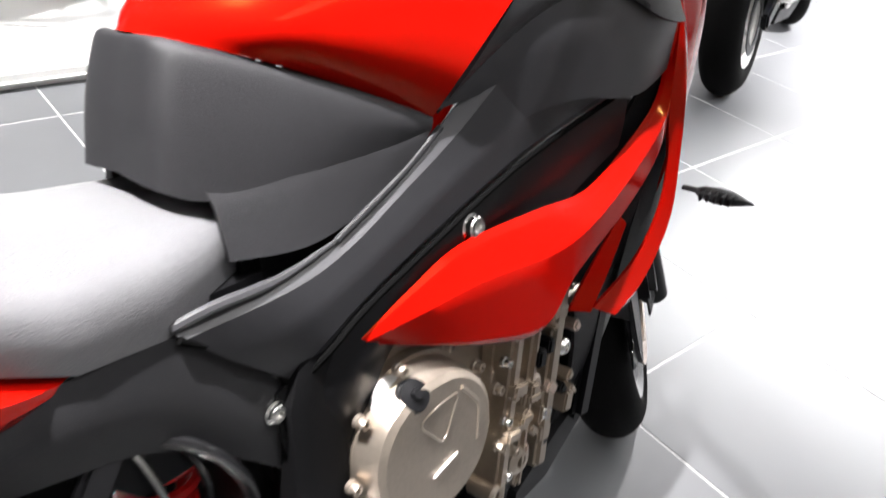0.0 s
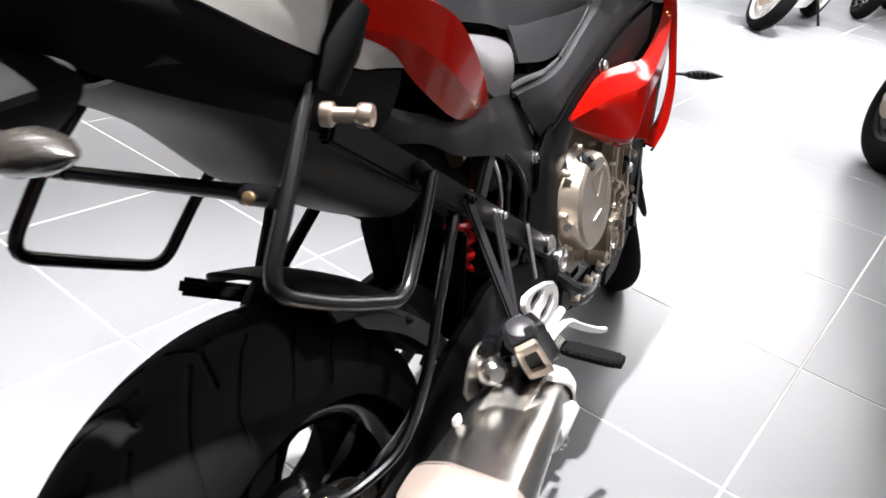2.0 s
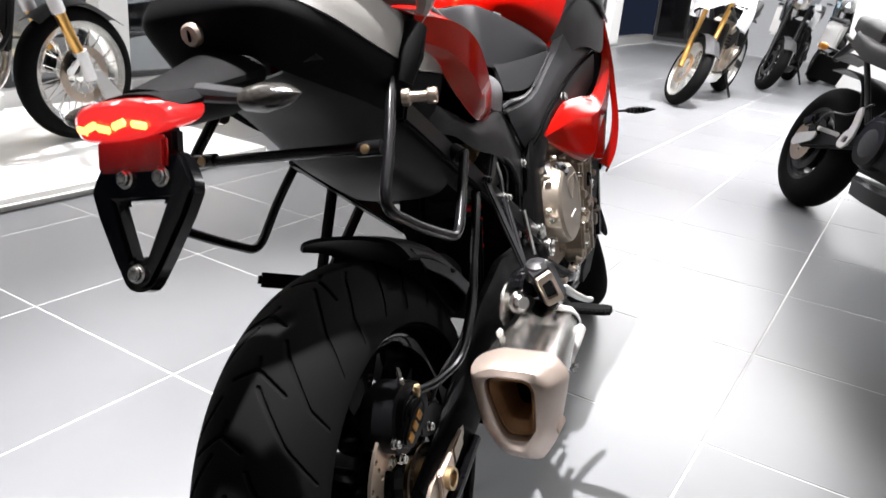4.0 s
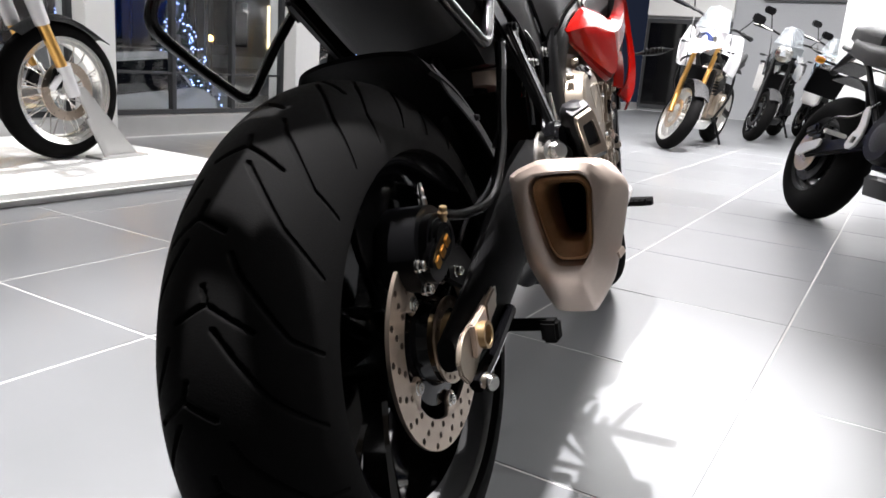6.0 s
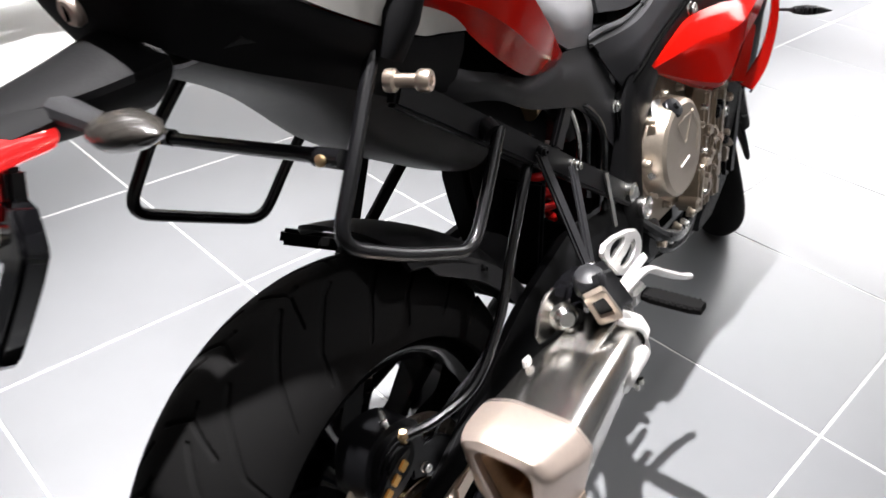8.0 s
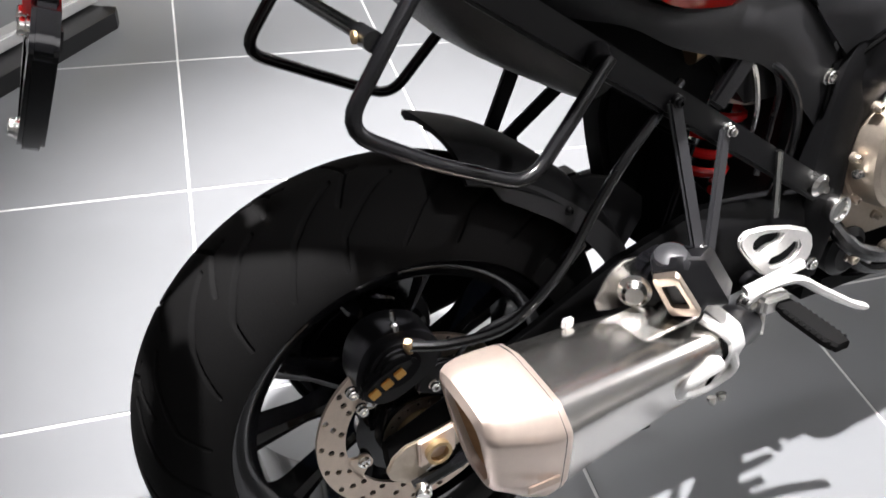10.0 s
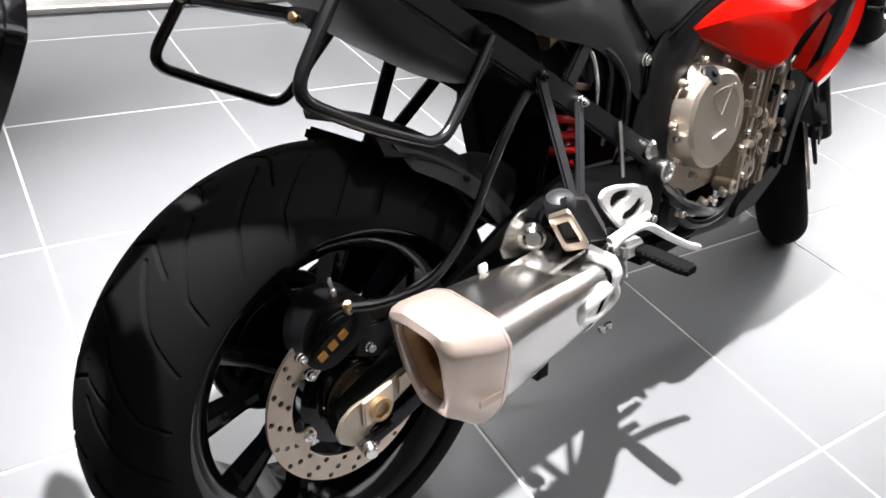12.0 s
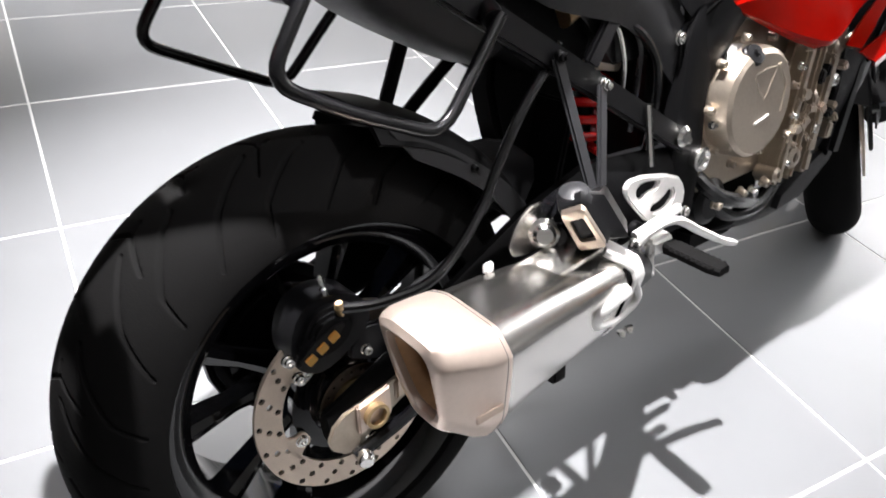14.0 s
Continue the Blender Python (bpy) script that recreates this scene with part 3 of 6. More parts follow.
B("chain_guard", side_plate(chaikin([(-0.04, 0.44), (0.1, 0.475), (0.35, 0.52), (0.36, 0.49), (0.1, 0.44), (-0.03, 0.425)], 1), -0.118, 0.035, 0.004), PLASTIC, "black plastic chain guard", drive)

# swingarm, axle block, caliper
def arm_ring(x, y, z, w, h):
    return [V(x + w * u, y, z + h * v) for u, v in chaikin([(-0.5, -0.5), (0.5, -0.5), (0.5, 0.5), (-0.5, 0.5)], 2)]


swing = B("swingarm", loft([arm_ring(0.125, -0.055, 0.318, 0.022, 0.04), arm_ring(0.127, 0.03, 0.33, 0.026, 0.1), arm_ring(0.126, 0.12, 0.365, 0.034, 0.13), arm_ring(0.12, 0.26, 0.42, 0.04, 0.15), arm_ring(0.112, 0.40, 0.445, 0.05, 0.17), arm_ring(0.105, 0.58, 0.45, 0.06, 0.13)]), ARM, "satin black aluminium swingarm")
B("arm", mirror(loft([arm_ring(0.125, -0.055, 0.318, 0.022, 0.05), arm_ring(0.125, 0.12, 0.36, 0.034, 0.1), arm_ring(0.115, 0.35, 0.43, 0.045, 0.12), arm_ring(0.105, 0.58, 0.45, 0.06, 0.11)])), ARM, "", swing)
B("cross_brace", loft([arm_ring(-0.1, 0.44, 0.46, 0.02, 0.13), arm_ring(0.0, 0.45, 0.47, 0.2, 0.13), arm_ring(0.1, 0.44, 0.46, 0.02, 0.13)]), ARM, "", swing)
B("axle_slot", side_plate(chaikin([(-0.066, 0.3), (-0.048, 0.335), (0.0, 0.345), (0.09, 0.372), (0.09, 0.34), (0.0, 0.296), (-0.03, 0.27)], 1), 0.136, 0.006), BRONZE, "bare cast axle mount", swing)
B("chain_adjuster", side_plate([(-0.022, 0.302), (-0.022, 0.342), (0.026, 0.354), (0.026, 0.312)], 0.141, 0.008, 0.002), CAP, "square axle adjuster plate", swing)
B("axle_end", lathe([(0.012, -0.01), (0.0165, -0.01), (0.0165, 0.008), (0.012, 0.008), (0.012, -0.008), (0.0, -0.008)], (0.149, 0.001, 0.324), (1, 0, 0), 24), GLOVE, "hollow axle end", swing)
B("adjuster_block", side_plate([(0.036, 0.322), (0.036, 0.352), (0.075, 0.366), (0.075, 0.338)], 0.138, 0.008, 0.003), DISC, "", swing)
B("adjuster_bolt", lathe([(0, 0), (0.006, 0), (0.0105, 0.002), (0.0105, 0.012), (0.008, 0.016), (0.0, 0.016)], (0.152, -0.02, 0.276), (1, -0.5, -0.2), 16), CHROME, "bright paddock stand bobbin", swing)
B("arm_rail", tube([(0.145, -0.03, 0.272), (0.147, 0.03, 0.29), (0.146, 0.12, 0.322)], 0.009, 10), GLOSS, "", swing)

caliper = B("brake_caliper", side_plate(chaikin([(-0.085, 0.415), (-0.07, 0.475), (-0.03, 0.49), (0.02, 0.47), (0.03, 0.425), (-0.01, 0.4), (-0.05, 0.385)], 2), 0.06, 0.066, 0.01), SATIN, "matt black rear brake caliper")
B("caliper_cover", side_plate(chaikin([(-0.068, 0.418), (-0.06, 0.462), (-0.025, 0.474), (0.0, 0.45), (-0.02, 0.42)], 2), 0.12, 0.014, 0.005), ARM, "", caliper)
for i in range(3):
    B("emblem_bar", box((0.137, -0.066 + i * 0.0155, 0.427 + i * 0.0087), (0.003, 0.0125, 0.012), 0.001, (29, 0, 0)), GOLD, "small gold emblem mark", caliper)
B("emblem_pad", side_plate(chaikin([(-0.085, 0.412), (-0.08, 0.44), (-0.02, 0.468), (-0.012, 0.445)], 1), 0.122, 0.0135, 0.004), SATIN, "", caliper)
B("caliper_bracket", side_plate(chaikin([(-0.02, 0.4), (0.03, 0.44), (0.085, 0.39), (0.07, 0.365), (0.02, 0.378)], 1), 0.112, 0.01, 0.003), SATIN, "", caliper)
B("banjo_bolt", lathe([(0, -0.009), (0.005, -0.009), (0.0062, -0.003), (0.0062, 0.003), (0.0045, 0.005), (0.0045, 0.01), (0.0, 0.01)], (0.13, -0.02, 0.472), (0.3, -0.2, 1), 14), GLOVE, "copper washered banjo bolt", caliper)
B("bleed_nipple", lathe([(0, 0), (0.005, 0), (0.005, 0.008), (0.003, 0.01), (0.004, 0.016), (0.002, 0.026), (0, 0.026)], (0.112, -0.028, 0.486), (0, -0.1, 1), 10), CHROME, "", caliper)
for y, z in ((-0.078, 0.4), (-0.088, 0.428), (0.012, 0.4)):
    B("caliper_bolt", bolt_mesh((0.124, y, z), (1, 0, 0), 0.006, 0.007), CHROME, "", caliper)
B("brake_hose", tube(spline([(0.13, -0.02, 0.472), (0.14, 0.03, 0.465), (0.15, 0.1, 0.475), (0.15, 0.165, 0.53), (0.145, 0.207, 0.59), (0.14, 0.25, 0.645), (0.125, 0.305, 0.685), (0.1, 0.35, 0.7)], 40), 0.0064, 10), HOSE, "black rear brake hose")
B("sensor_cable", tube(spline([(0.105, 0.02, 0.37), (0.125, 0.06, 0.45), (0.138, 0.13, 0.485), (0.14, 0.185, 0.54), (0.136, 0.225, 0.6), (0.13, 0.262, 0.65), (0.115, 0.31, 0.68)], 40), 0.003, 8), HOSE, "thin black sensor cable")
B("hose_clip", tube([(0.139, 0.178, 0.53), (0.147, 0.19, 0.555)], 0.0075, 10), PLASTIC)

# hugger over the rear tyre
def arc_pt(k, r, x):
    return (x, -r * math.cos(radians(k)), 0.32 + r * math.sin(radians(k)))


HUG = [(-0.092, 0.338, 104), (-0.078, 0.35, 102), (-0.045, 0.357, 101), (0.0, 0.359, 101), (0.045, 0.357, 101), (0.085, 0.348, 101), (0.106, 0.325, 102)]
hug = B("rear_hugger", skin([[arc_pt(k0 + (160 - k0) * i / 5, r, x) for i in range(6)] for x, r, k0 in HUG], 30, 24, 0.006), ARM, "black plastic hugger mudguard over the rear tyre", None, 50)
B("hugger_side", skin([[(0.1, 0.085, 0.648), (0.103, 0.18, 0.60), (0.106, 0.27, 0.525), (0.106, 0.33, 0.44)], [(0.108, 0.11, 0.61), (0.112, 0.19, 0.56), (0.114, 0.25, 0.5), (0.112, 0.29, 0.43)]], 20, 4, 0.003), PLASTIC, "", hug)
B("hugger_web", side_plate(chaikin([(0.2, 0.575), (0.25, 0.59), (0.31, 0.57), (0.37, 0.52), (0.32, 0.44), (0.24, 0.52)], 1), 0.05, 0.006), PLASTIC, "", hug)
B("inner_guard_wall", side_plate(chaikin([(0.3, 0.66), (0.33, 0.71), (0.47, 0.71), (0.46, 0.52), (0.40, 0.44), (0.34, 0.5), (0.315, 0.58)], 1), -0.03, 0.05, 0.008), ARM, "", hug)
B("hugger_front", box((0.04, 0.38, 0.535), (0.1, 0.012, 0.16), 0.004, (-14, 0, 0)), ARM, "", hug)
B("hugger_screw", bolt_mesh((0.11, 0.2, 0.575), (1, 0, 0), 0.004, 0.003), SATIN, "", hug)

# rear shock with red spring
shock = B("rear_shock", tube([(0.005, 0.485, 0.44), (0.005, 0.535, 0.69)], 0.017, 14), SATIN, "rear shock absorber with a red coil spring")
coil = []
for i in range(150):
    u, k = i / 149, i / 149 * 2 * math.pi * 4.6
    c = V(0.005, 0.495, 0.5).lerp(V(0.005, 0.522, 0.62), u)
    coil.append(c + V(math.cos(k) * 0.032, math.sin(k) * 0.032, -math.sin(k) * 0.008))
B("coil_spring", tube(coil, 0.0072, 8), SPRING, "red enamelled coil spring", shock)
B("spring_collar", lathe([(0.018, 0), (0.042, 0.0), (0.044, 0.006), (0.044, 0.026), (0.03, 0.034), (0.018, 0.034)], (0.005, 0.523, 0.625), (0, 0.2, 0.98), 24), CAP, "", shock)
B("reservoir", tube([(0.09, 0.36, 0.735), (0.09, 0.43, 0.765)], 0.02, 16), GLOVE, "", shock)

# silencer
OUTLINE = [(-1, .84), (-.4, 1), (.72, .93), (1, .6), (.55, -.54), (.12, -1), (-.6, -.97), (-.95, -.34)]
LIP = [(-.98, 1), (0, 1.04), (.98, .95), (.8, 0), (.62, -.98), (0, -1.04), (-.62, -.98), (-.85, 0)]


def muf_ring(y, cx, cz, w, h, slant=0.0, shape=None, lift=0.0):
    return [V(cx + u * w / 2, y + slant * v + lift * u, cz + v * h / 2) for u, v in (chaikin(shape, 2) if shape else crisp(OUTLINE))]


muffler = B("silencer", loft([muf_ring(0.066, .262, .419, .127, .177, -0.016), muf_ring(0.14, .251, .417, .12, .163, -0.01), muf_ring(0.22, .24, .413, .111, .146, -0.006), muf_ring(0.305, .23, .409, .101, .128), muf_ring(0.335, .224, .406, .086, .104)]), STEEL, "short brushed steel silencer with satin end cap", None, 40)
B("end_cap", loft([muf_ring(0.074, .262, .419, .125, .174, -0.016), muf_ring(0.068, .262, .419, .133, .185, -0.016), muf_ring(0.056, .263, .42, .135, .187, -0.016), muf_ring(0.036, .265, .427, .132, .178, -0.015), muf_ring(0.01, .267, .44, .122, .159, -0.014), muf_ring(-0.006, .268, .446, .113, .146, -0.013), muf_ring(-0.014, .268, .449, .103, .134, -0.013), muf_ring(-0.018, .268, .451, .09, .119, -0.012),
                   muf_ring(-0.019, .268, .452, .078, .107, -0.012, LIP), muf_ring(-0.018, .268, .452, .074, .102, -0.012, LIP), muf_ring(-0.012, .268, .453, .071, .098, -0.012, LIP), muf_ring(0.0, .268, .453, .07, .096, -0.01, LIP)], cap=False), CAP, "satin cast end cap, warm tinted", muffler, 36)
B("outlet_liner", loft([muf_ring(0.0, .268, .453, .071, .097, -0.011, LIP), muf_ring(-0.011, .268, .453, .067, .092, -0.011, LIP), muf_ring(-0.012, .268, .453, .062, .086, -0.011, LIP), muf_ring(-0.006, .2685, .455, .056, .077, -0.01, LIP), muf_ring(-0.003, .269, .458, .05, .068, -0.009, LIP), muf_ring(0.004, .269, .459, .046, .063, -0.006, LIP), muf_ring(0.06, .2695, .459, .045, .06, 0, LIP)], cap=False), SCORCHED, "heat tinted outlet lip", muffler, 50)
# Black sheet across the outlet; its colour holds the shade of the depth.
B("outlet_floor", loft([muf_ring(0.05, .268, .456, .05, .07, 0, LIP), muf_ring(0.054, .268, .456, .046, .06, 0, LIP)]), SOOT_SHADE, "", muffler)
B("seam_band", loft([muf_ring(0.0615, .262, .419, .1345, .1865, -0.016), muf_ring(0.0645, .262, .419, .1345, .1865, -0.016)]), SATIN, "", muffler)
B("cap_mark", slab([(-0.004, -0.018), (0.004, -0.02), (0.004, 0.018), (-0.004, 0.02)], 0.0025, pose(0.3115, 0.042, 0.402, 0, 68, 0), 0.001), CAP, "", muffler)
B("exhaust_pipe", tube(spline([(0.222, 0.325, 0.405), (0.2, 0.39, 0.395), (0.155, 0.47, 0.355), (0.08, 0.57, 0.31), (0.0, 0.68, 0.25)], 24), 0.03, 16), SATIN, "black exhaust link pipe", muffler)
B("rubber_stop", merge(beam((0.02, 0.318, 0.245), (0.14, 0.318, 0.243), 0.02, 0.012), box((0.142, 0.318, 0.233), (0.028, 0.03, 0.036), 0.005)), RUBBER, "black rubber stop under the silencer", muffler)
B("clamp_band", loft([muf_ring(0.307, .2295, .409, .104, .132), muf_ring(0.309, .2295, .409, .108, .136), muf_ring(0.339, .224, .406, .1, .124), muf_ring(0.341, .224, .406, .096, .118)]), ALLOY, "pale alloy silencer clamp band", muffler)
# Raised black ring, painted shade for the gap beside the clamp band.
B("clamp_gap_shade", loft([muf_ring(0.298, .231, .41, .1035, .131), muf_ring(0.305, .23, .409, .1035, .131)]), SOOT_SHADE, "", muffler)
B("clamp_loop", tube([(0.248, 0.287, 0.482), (0.272, 0.307, 0.466), (0.268, 0.337, 0.406), (0.258, 0.301, 0.38), (0.272, 0.244, 0.402), (0.288, 0.234, 0.434), (0.288, 0.287, 0.446)], 0.0085, 10, 0.016, 0.7), ALLOY, "pale alloy clamp loop", muffler)
for y in (0.322, 0.337):
    B("clamp_screw", bolt_mesh((0.257, y, 0.352), (0.4, 0, -1), 0.005, 0.006), CHROME, "", muffler)
B("mount_bracket", slab(chaikin([(0.18, 0.488), (0.198, 0.53), (0.228, 0.548), (0.26, 0.53), (0.28, 0.485), (0.22, 0.478)], 1), 0.005, Matrix(((0, 0, 1, 0.184), (1, 0, 0, 0), (0, 1, 0, 0), (0, 0, 0, 1))), 0.0015), STEEL, "bright steel silencer mounting lug", muffler)
B("mount_foot", box((0.233, 0.225, 0.489), (0.05, 0.1, 0.006), 0.002, (8, 8, 0)), STEEL, "", muffler)
B("mount_bolt", lathe([(0, -0.01), (0.017, -0.01), (0.019, 0), (0.019, 0.004), (0.014, 0.006), (0.014, 0.014), (0.01, 0.018), (0, 0.018)], (0.204, 0.226, 0.512), (0.8, -0.7, 0.2), 24), CHROME, "large bright mounting bolt", muffler)
B("mount_tab", box((0.2, 0.14, 0.494), (0.008, 0.015, 0.014), 0.003), ALLOY, "", muffler)

# pillion footrest hanger with its two struts
hanger = B("pillion_hanger", side_plate(chaikin([(0.225, 0.53), (0.245, 0.556), (0.30, 0.55), (0.352, 0.505), (0.372, 0.462), (0.35, 0.447), (0.29, 0.462), (0.24, 0.49)], 1), 0.185, 0.026, 0.006), GLOSS, "black pillion footrest hanger with a folded peg")
END = [V(0.243, 0.218, 0.549), V(0.261, 0.229, 0.559), V(0.267, 0.26, 0.511), V(0.247, 0.243, 0.505)]
MID = sum(END, V(0, 0, 0)) / 4
OUTWARD = (END[1] - END[3]).cross(END[2] - END[0]).normalized()
OUTWARD = OUTWARD if OUTWARD.y < 0 else -OUTWARD


def end_ring(k, d, shift=V(0, 0, 0)):
    p = [MID + (q - MID) * k for q in END]
    return [a.lerp(b, u) + OUTWARD * d + shift for a, b in zip(p, p[1:] + p[:1]) for u in (0.08, 0.25, 0.5, 0.75, 0.92)]


B("folded_peg", loft([end_ring(1.15, -0.002), end_ring(1.35, -0.006), end_ring(1.5, -0.018), end_ring(1.5, 0, V(-0.012, 0.045, -0.004)), end_ring(1.3, 0, V(-0.04, 0.085, -0.012))]), SATIN, "black folded pillion peg", hanger)
B("peg_window", loft([end_ring(1.25, -0.004), end_ring(1.22, 0.003), end_ring(1.12, 0.004), end_ring(0.72, 0.003), end_ring(0.66, -0.004), end_ring(0.62, -0.014)], cap=False), DISC, "bare alloy rim round the peg's window", hanger)
# Black sheet paints the shade at the bottom of the peg's window.
B("window_floor", loft([end_ring(0.68, -0.012), end_ring(0.6, -0.0135)]), SOOT_SHADE, "", hanger)
B("peg_cap", lathe([(0.02, -0.014), (0.021, 0.004), (0.017, 0.012), (0.008, 0.016), (0, 0.0165)], (0.236, 0.242, 0.562), (0.1, -0.3, 1), 20), FRAME, "", hanger)
B("peg_hinge", lathe([(0, -0.03), (0.013, -0.03), (0.014, -0.02), (0.014, 0.02), (0.013, 0.03), (0, 0.03)], (0.2, 0.262, 0.505), (0.5, -0.86, 0.1), 18), GLOSS, "", hanger)
B("strut", beam((0.14, 0.306, 0.70), (0.19, 0.328, 0.525), 0.008, 0.019), FRAME, "flat grey strut", hanger)
B("strut", beam((0.14, 0.392, 0.65), (0.185, 0.352, 0.49), 0.008, 0.017), FRAME, "flat grey strut", hanger)
for p in ((0.146, 0.308, 0.698), (0.197, 0.33, 0.53), (0.148, 0.394, 0.648), (0.197, 0.345, 0.505)):
    B("strut_bolt", bolt_mesh(p, (1, 0, 0), 0.0055, 0.006), CHROME if p[1] > 0.32 else SATIN, "", hanger)


left_hanger = B("left_pillion_hanger", mirror(side_plate([(0.215, 0.53), (0.25, 0.56), (0.3, 0.55), (0.31, 0.5), (0.24, 0.49)], 0.17, 0.024, 0.006)), SATIN, "black pillion footrest hanger")
B("strut", beam((-0.14, 0.295, 0.73), (-0.18, 0.243, 0.53), 0.012, 0.024), SATIN, "", left_hanger)
B("strut", beam((-0.14, 0.43, 0.69), (-0.18, 0.265, 0.53), 0.012, 0.022), SATIN, "", left_hanger)
B("pillion_peg", beam((-0.19, 0.262, 0.528), (-0.272, 0.19, 0.562), 0.028, 0.026, 0.006), RUBBER, "", left_hanger)

# rider footrest, brake pedal and heel guard
footrest = B("footrest", loft([[V(x, 0.487 + u * w, 0.405 + v * 0.006 - (x - .2) * .06) for u, v in ((-1, -1), (1, -1), (1.05, 0.3), (0.8, 1), (-0.8, 1), (-1.05, 0.3))] for x, w in ((0.195, 0.011), (0.215, 0.016), (0.278, 0.016), (0.294, 0.011))]), RUBBER, "ribbed black rider footrest on an alloy hanger")
for i in range(9):
    for s in (-1, 1):
        B("tooth", box((0.212 + i * 0.009, 0.487 + s * 0.014, 0.4045 - i * 0.0005), (0.0045, 0.005, 0.01), 0.001), RUBBER, "", footrest)
B("peg_clevis", merge(box((0.182, 0.478, 0.405), (0.035, 0.05, 0.028), 0.006), tube([(0.17, 0.48, 0.42), (0.18, 0.47, 0.375), (0.19, 0.46, 0.36)], 0.009, 10)), ALLOY, "", footrest)
B("peg_shaft", tube([(0.1, 0.487, 0.41), (0.18, 0.487, 0.405)], 0.014, 12), SATIN, "", footrest)
heel = B("heel_guard", side_plate(chaikin([(0.427, 0.492), (0.445, 0.511), (0.549, 0.487), (0.575, 0.458), (0.572, 0.428), (0.544, 0.416), (0.495, 0.418), (0.447, 0.466)], 1), 0.152, 0.009, 0.003, hole=[chaikin([(0.453, 0.485), (0.468, 0.495), (0.508, 0.488), (0.502, 0.476), (0.482, 0.476), (0.466, 0.465)], 1), chaikin([(0.489, 0.45), (0.515, 0.453), (0.538, 0.47), (0.549, 0.452), (0.53, 0.437), (0.5, 0.436)], 1)]), ALLOY, "pale alloy heel guard plate with cut-outs")
B("heel_rod", tube([(0.15, 0.497, 0.51), (0.14, 0.492, 0.60)], 0.005, 8), CHROME, "", heel)
pedal = B("brake_pedal", tube(spline([(0.178, 0.44, 0.405), (0.192, 0.455, 0.435), (0.2, 0.5, 0.44), (0.205, 0.55, 0.41), (0.214, 0.6, 0.38), (0.222, 0.632, 0.366)], 24), [0.009] * 18 + [0.008, 0.008, 0.0085, 0.009, 0.008, 0.005], 10, flat=0.7), ALLOY, "pale alloy brake pedal")
B("pedal_link", tube([(0.175, 0.44, 0.425), (0.182, 0.53, 0.445)], 0.007, 8), ALLOY, "", pedal)
B("pedal_pivot", bolt_mesh((0.178, 0.443, 0.41), (1, 0, 0), 0.012, 0.012), CHROME, "", pedal)

# frame and side covers
B("upper_frame_cover", skin([[(0.112, 0.505, 0.793), (0.125, 0.60, 0.80), (0.128, 0.664, 0.813), (0.13, 0.739, 0.847), (0.135, 0.80, 0.885), (0.15, 0.9, 0.955), (0.16, 1.02, 1.0)],
                             [(0.12, 0.512, 0.785), (0.135, 0.605, 0.792), (0.138, 0.668, 0.806), (0.14, 0.745, 0.84), (0.146, 0.81, 0.875), (0.158, 0.91, 0.94), (0.166, 1.03, 0.98)],
                             [(0.122, 0.55, 0.745), (0.14, 0.615, 0.765), (0.143, 0.68, 0.783), (0.147, 0.765, 0.818), (0.154, 0.86, 0.857), (0.163, 0.96, 0.89), (0.168, 1.07, 0.91)],
                             [(0.122, 0.6, 0.7), (0.14, 0.63, 0.731), (0.143, 0.682, 0.756), (0.147, 0.77, 0.788), (0.154, 0.878, 0.825), (0.162, 0.978, 0.85), (0.166, 1.095, 0.868)],
                             [(0.118, 0.607, 0.693), (0.137, 0.634, 0.724), (0.14, 0.68, 0.75), (0.143, 0.77, 0.781), (0.15, 0.88, 0.818), (0.158, 0.98, 0.842), (0.162, 1.1, 0.86)]], 40, 16, 0.006, True), FRAME, "anthracite plastic frame cover", None, 16)
# Painted highlight on the lower length only; the welt above stays plain.
B("cover_lip", tube(spline([(0.113, 0.506, 0.795), (0.122, 0.54, 0.802), (0.128, 0.60, 0.803), (0.131, 0.664, 0.816)], 24), [0.005] * 14 + [0.0045, 0.004, 0.004, 0.0035, 0.003, 0.003, 0.0025, 0.002, 0.0015, 0.001], 8), EDGE_GLINT, "")
B("cover_welt", tube(spline([(0.131, 0.66, 0.8145), (0.133, 0.739, 0.849), (0.137, 0.795, 0.883)], 20), 0.0035, 8), PLASTIC, "")
# Raised black tubes paint the shade of the gaps between the covers.
B("gap_shade_strip", tube(spline([(0.121, 0.603, 0.688), (0.1405, 0.632, 0.72), (0.1445, 0.68, 0.7465), (0.148, 0.77, 0.7775), (0.1545, 0.879, 0.8145), (0.162, 0.98, 0.839), (0.166, 1.1, 0.857)], 40), 0.0035, 8), SOOT_SHADE, "black strip drawn for the shaded gap along the frame cover")
B("gap_shade_strip", tube(spline([(0.119, 0.508, 0.786), (0.117, 0.56, 0.745), (0.119, 0.598, 0.698), (0.119, 0.592, 0.64), (0.116, 0.588, 0.6)], 30), 0.0035, 8), SOOT_SHADE, "black strip drawn for the shaded gap along the side cover")
B("upper_frame_cover", mirror(skin([[(0.11, 0.505, 0.793), (0.13, 0.664, 0.813), (0.135, 0.80, 0.885), (0.16, 1.02, 1.0)], [(0.12, 0.607, 0.693), (0.14, 0.72, 0.75), (0.15, 0.88, 0.818), (0.162, 1.1, 0.86)]], 20, 8, 0.006)), FRAME)
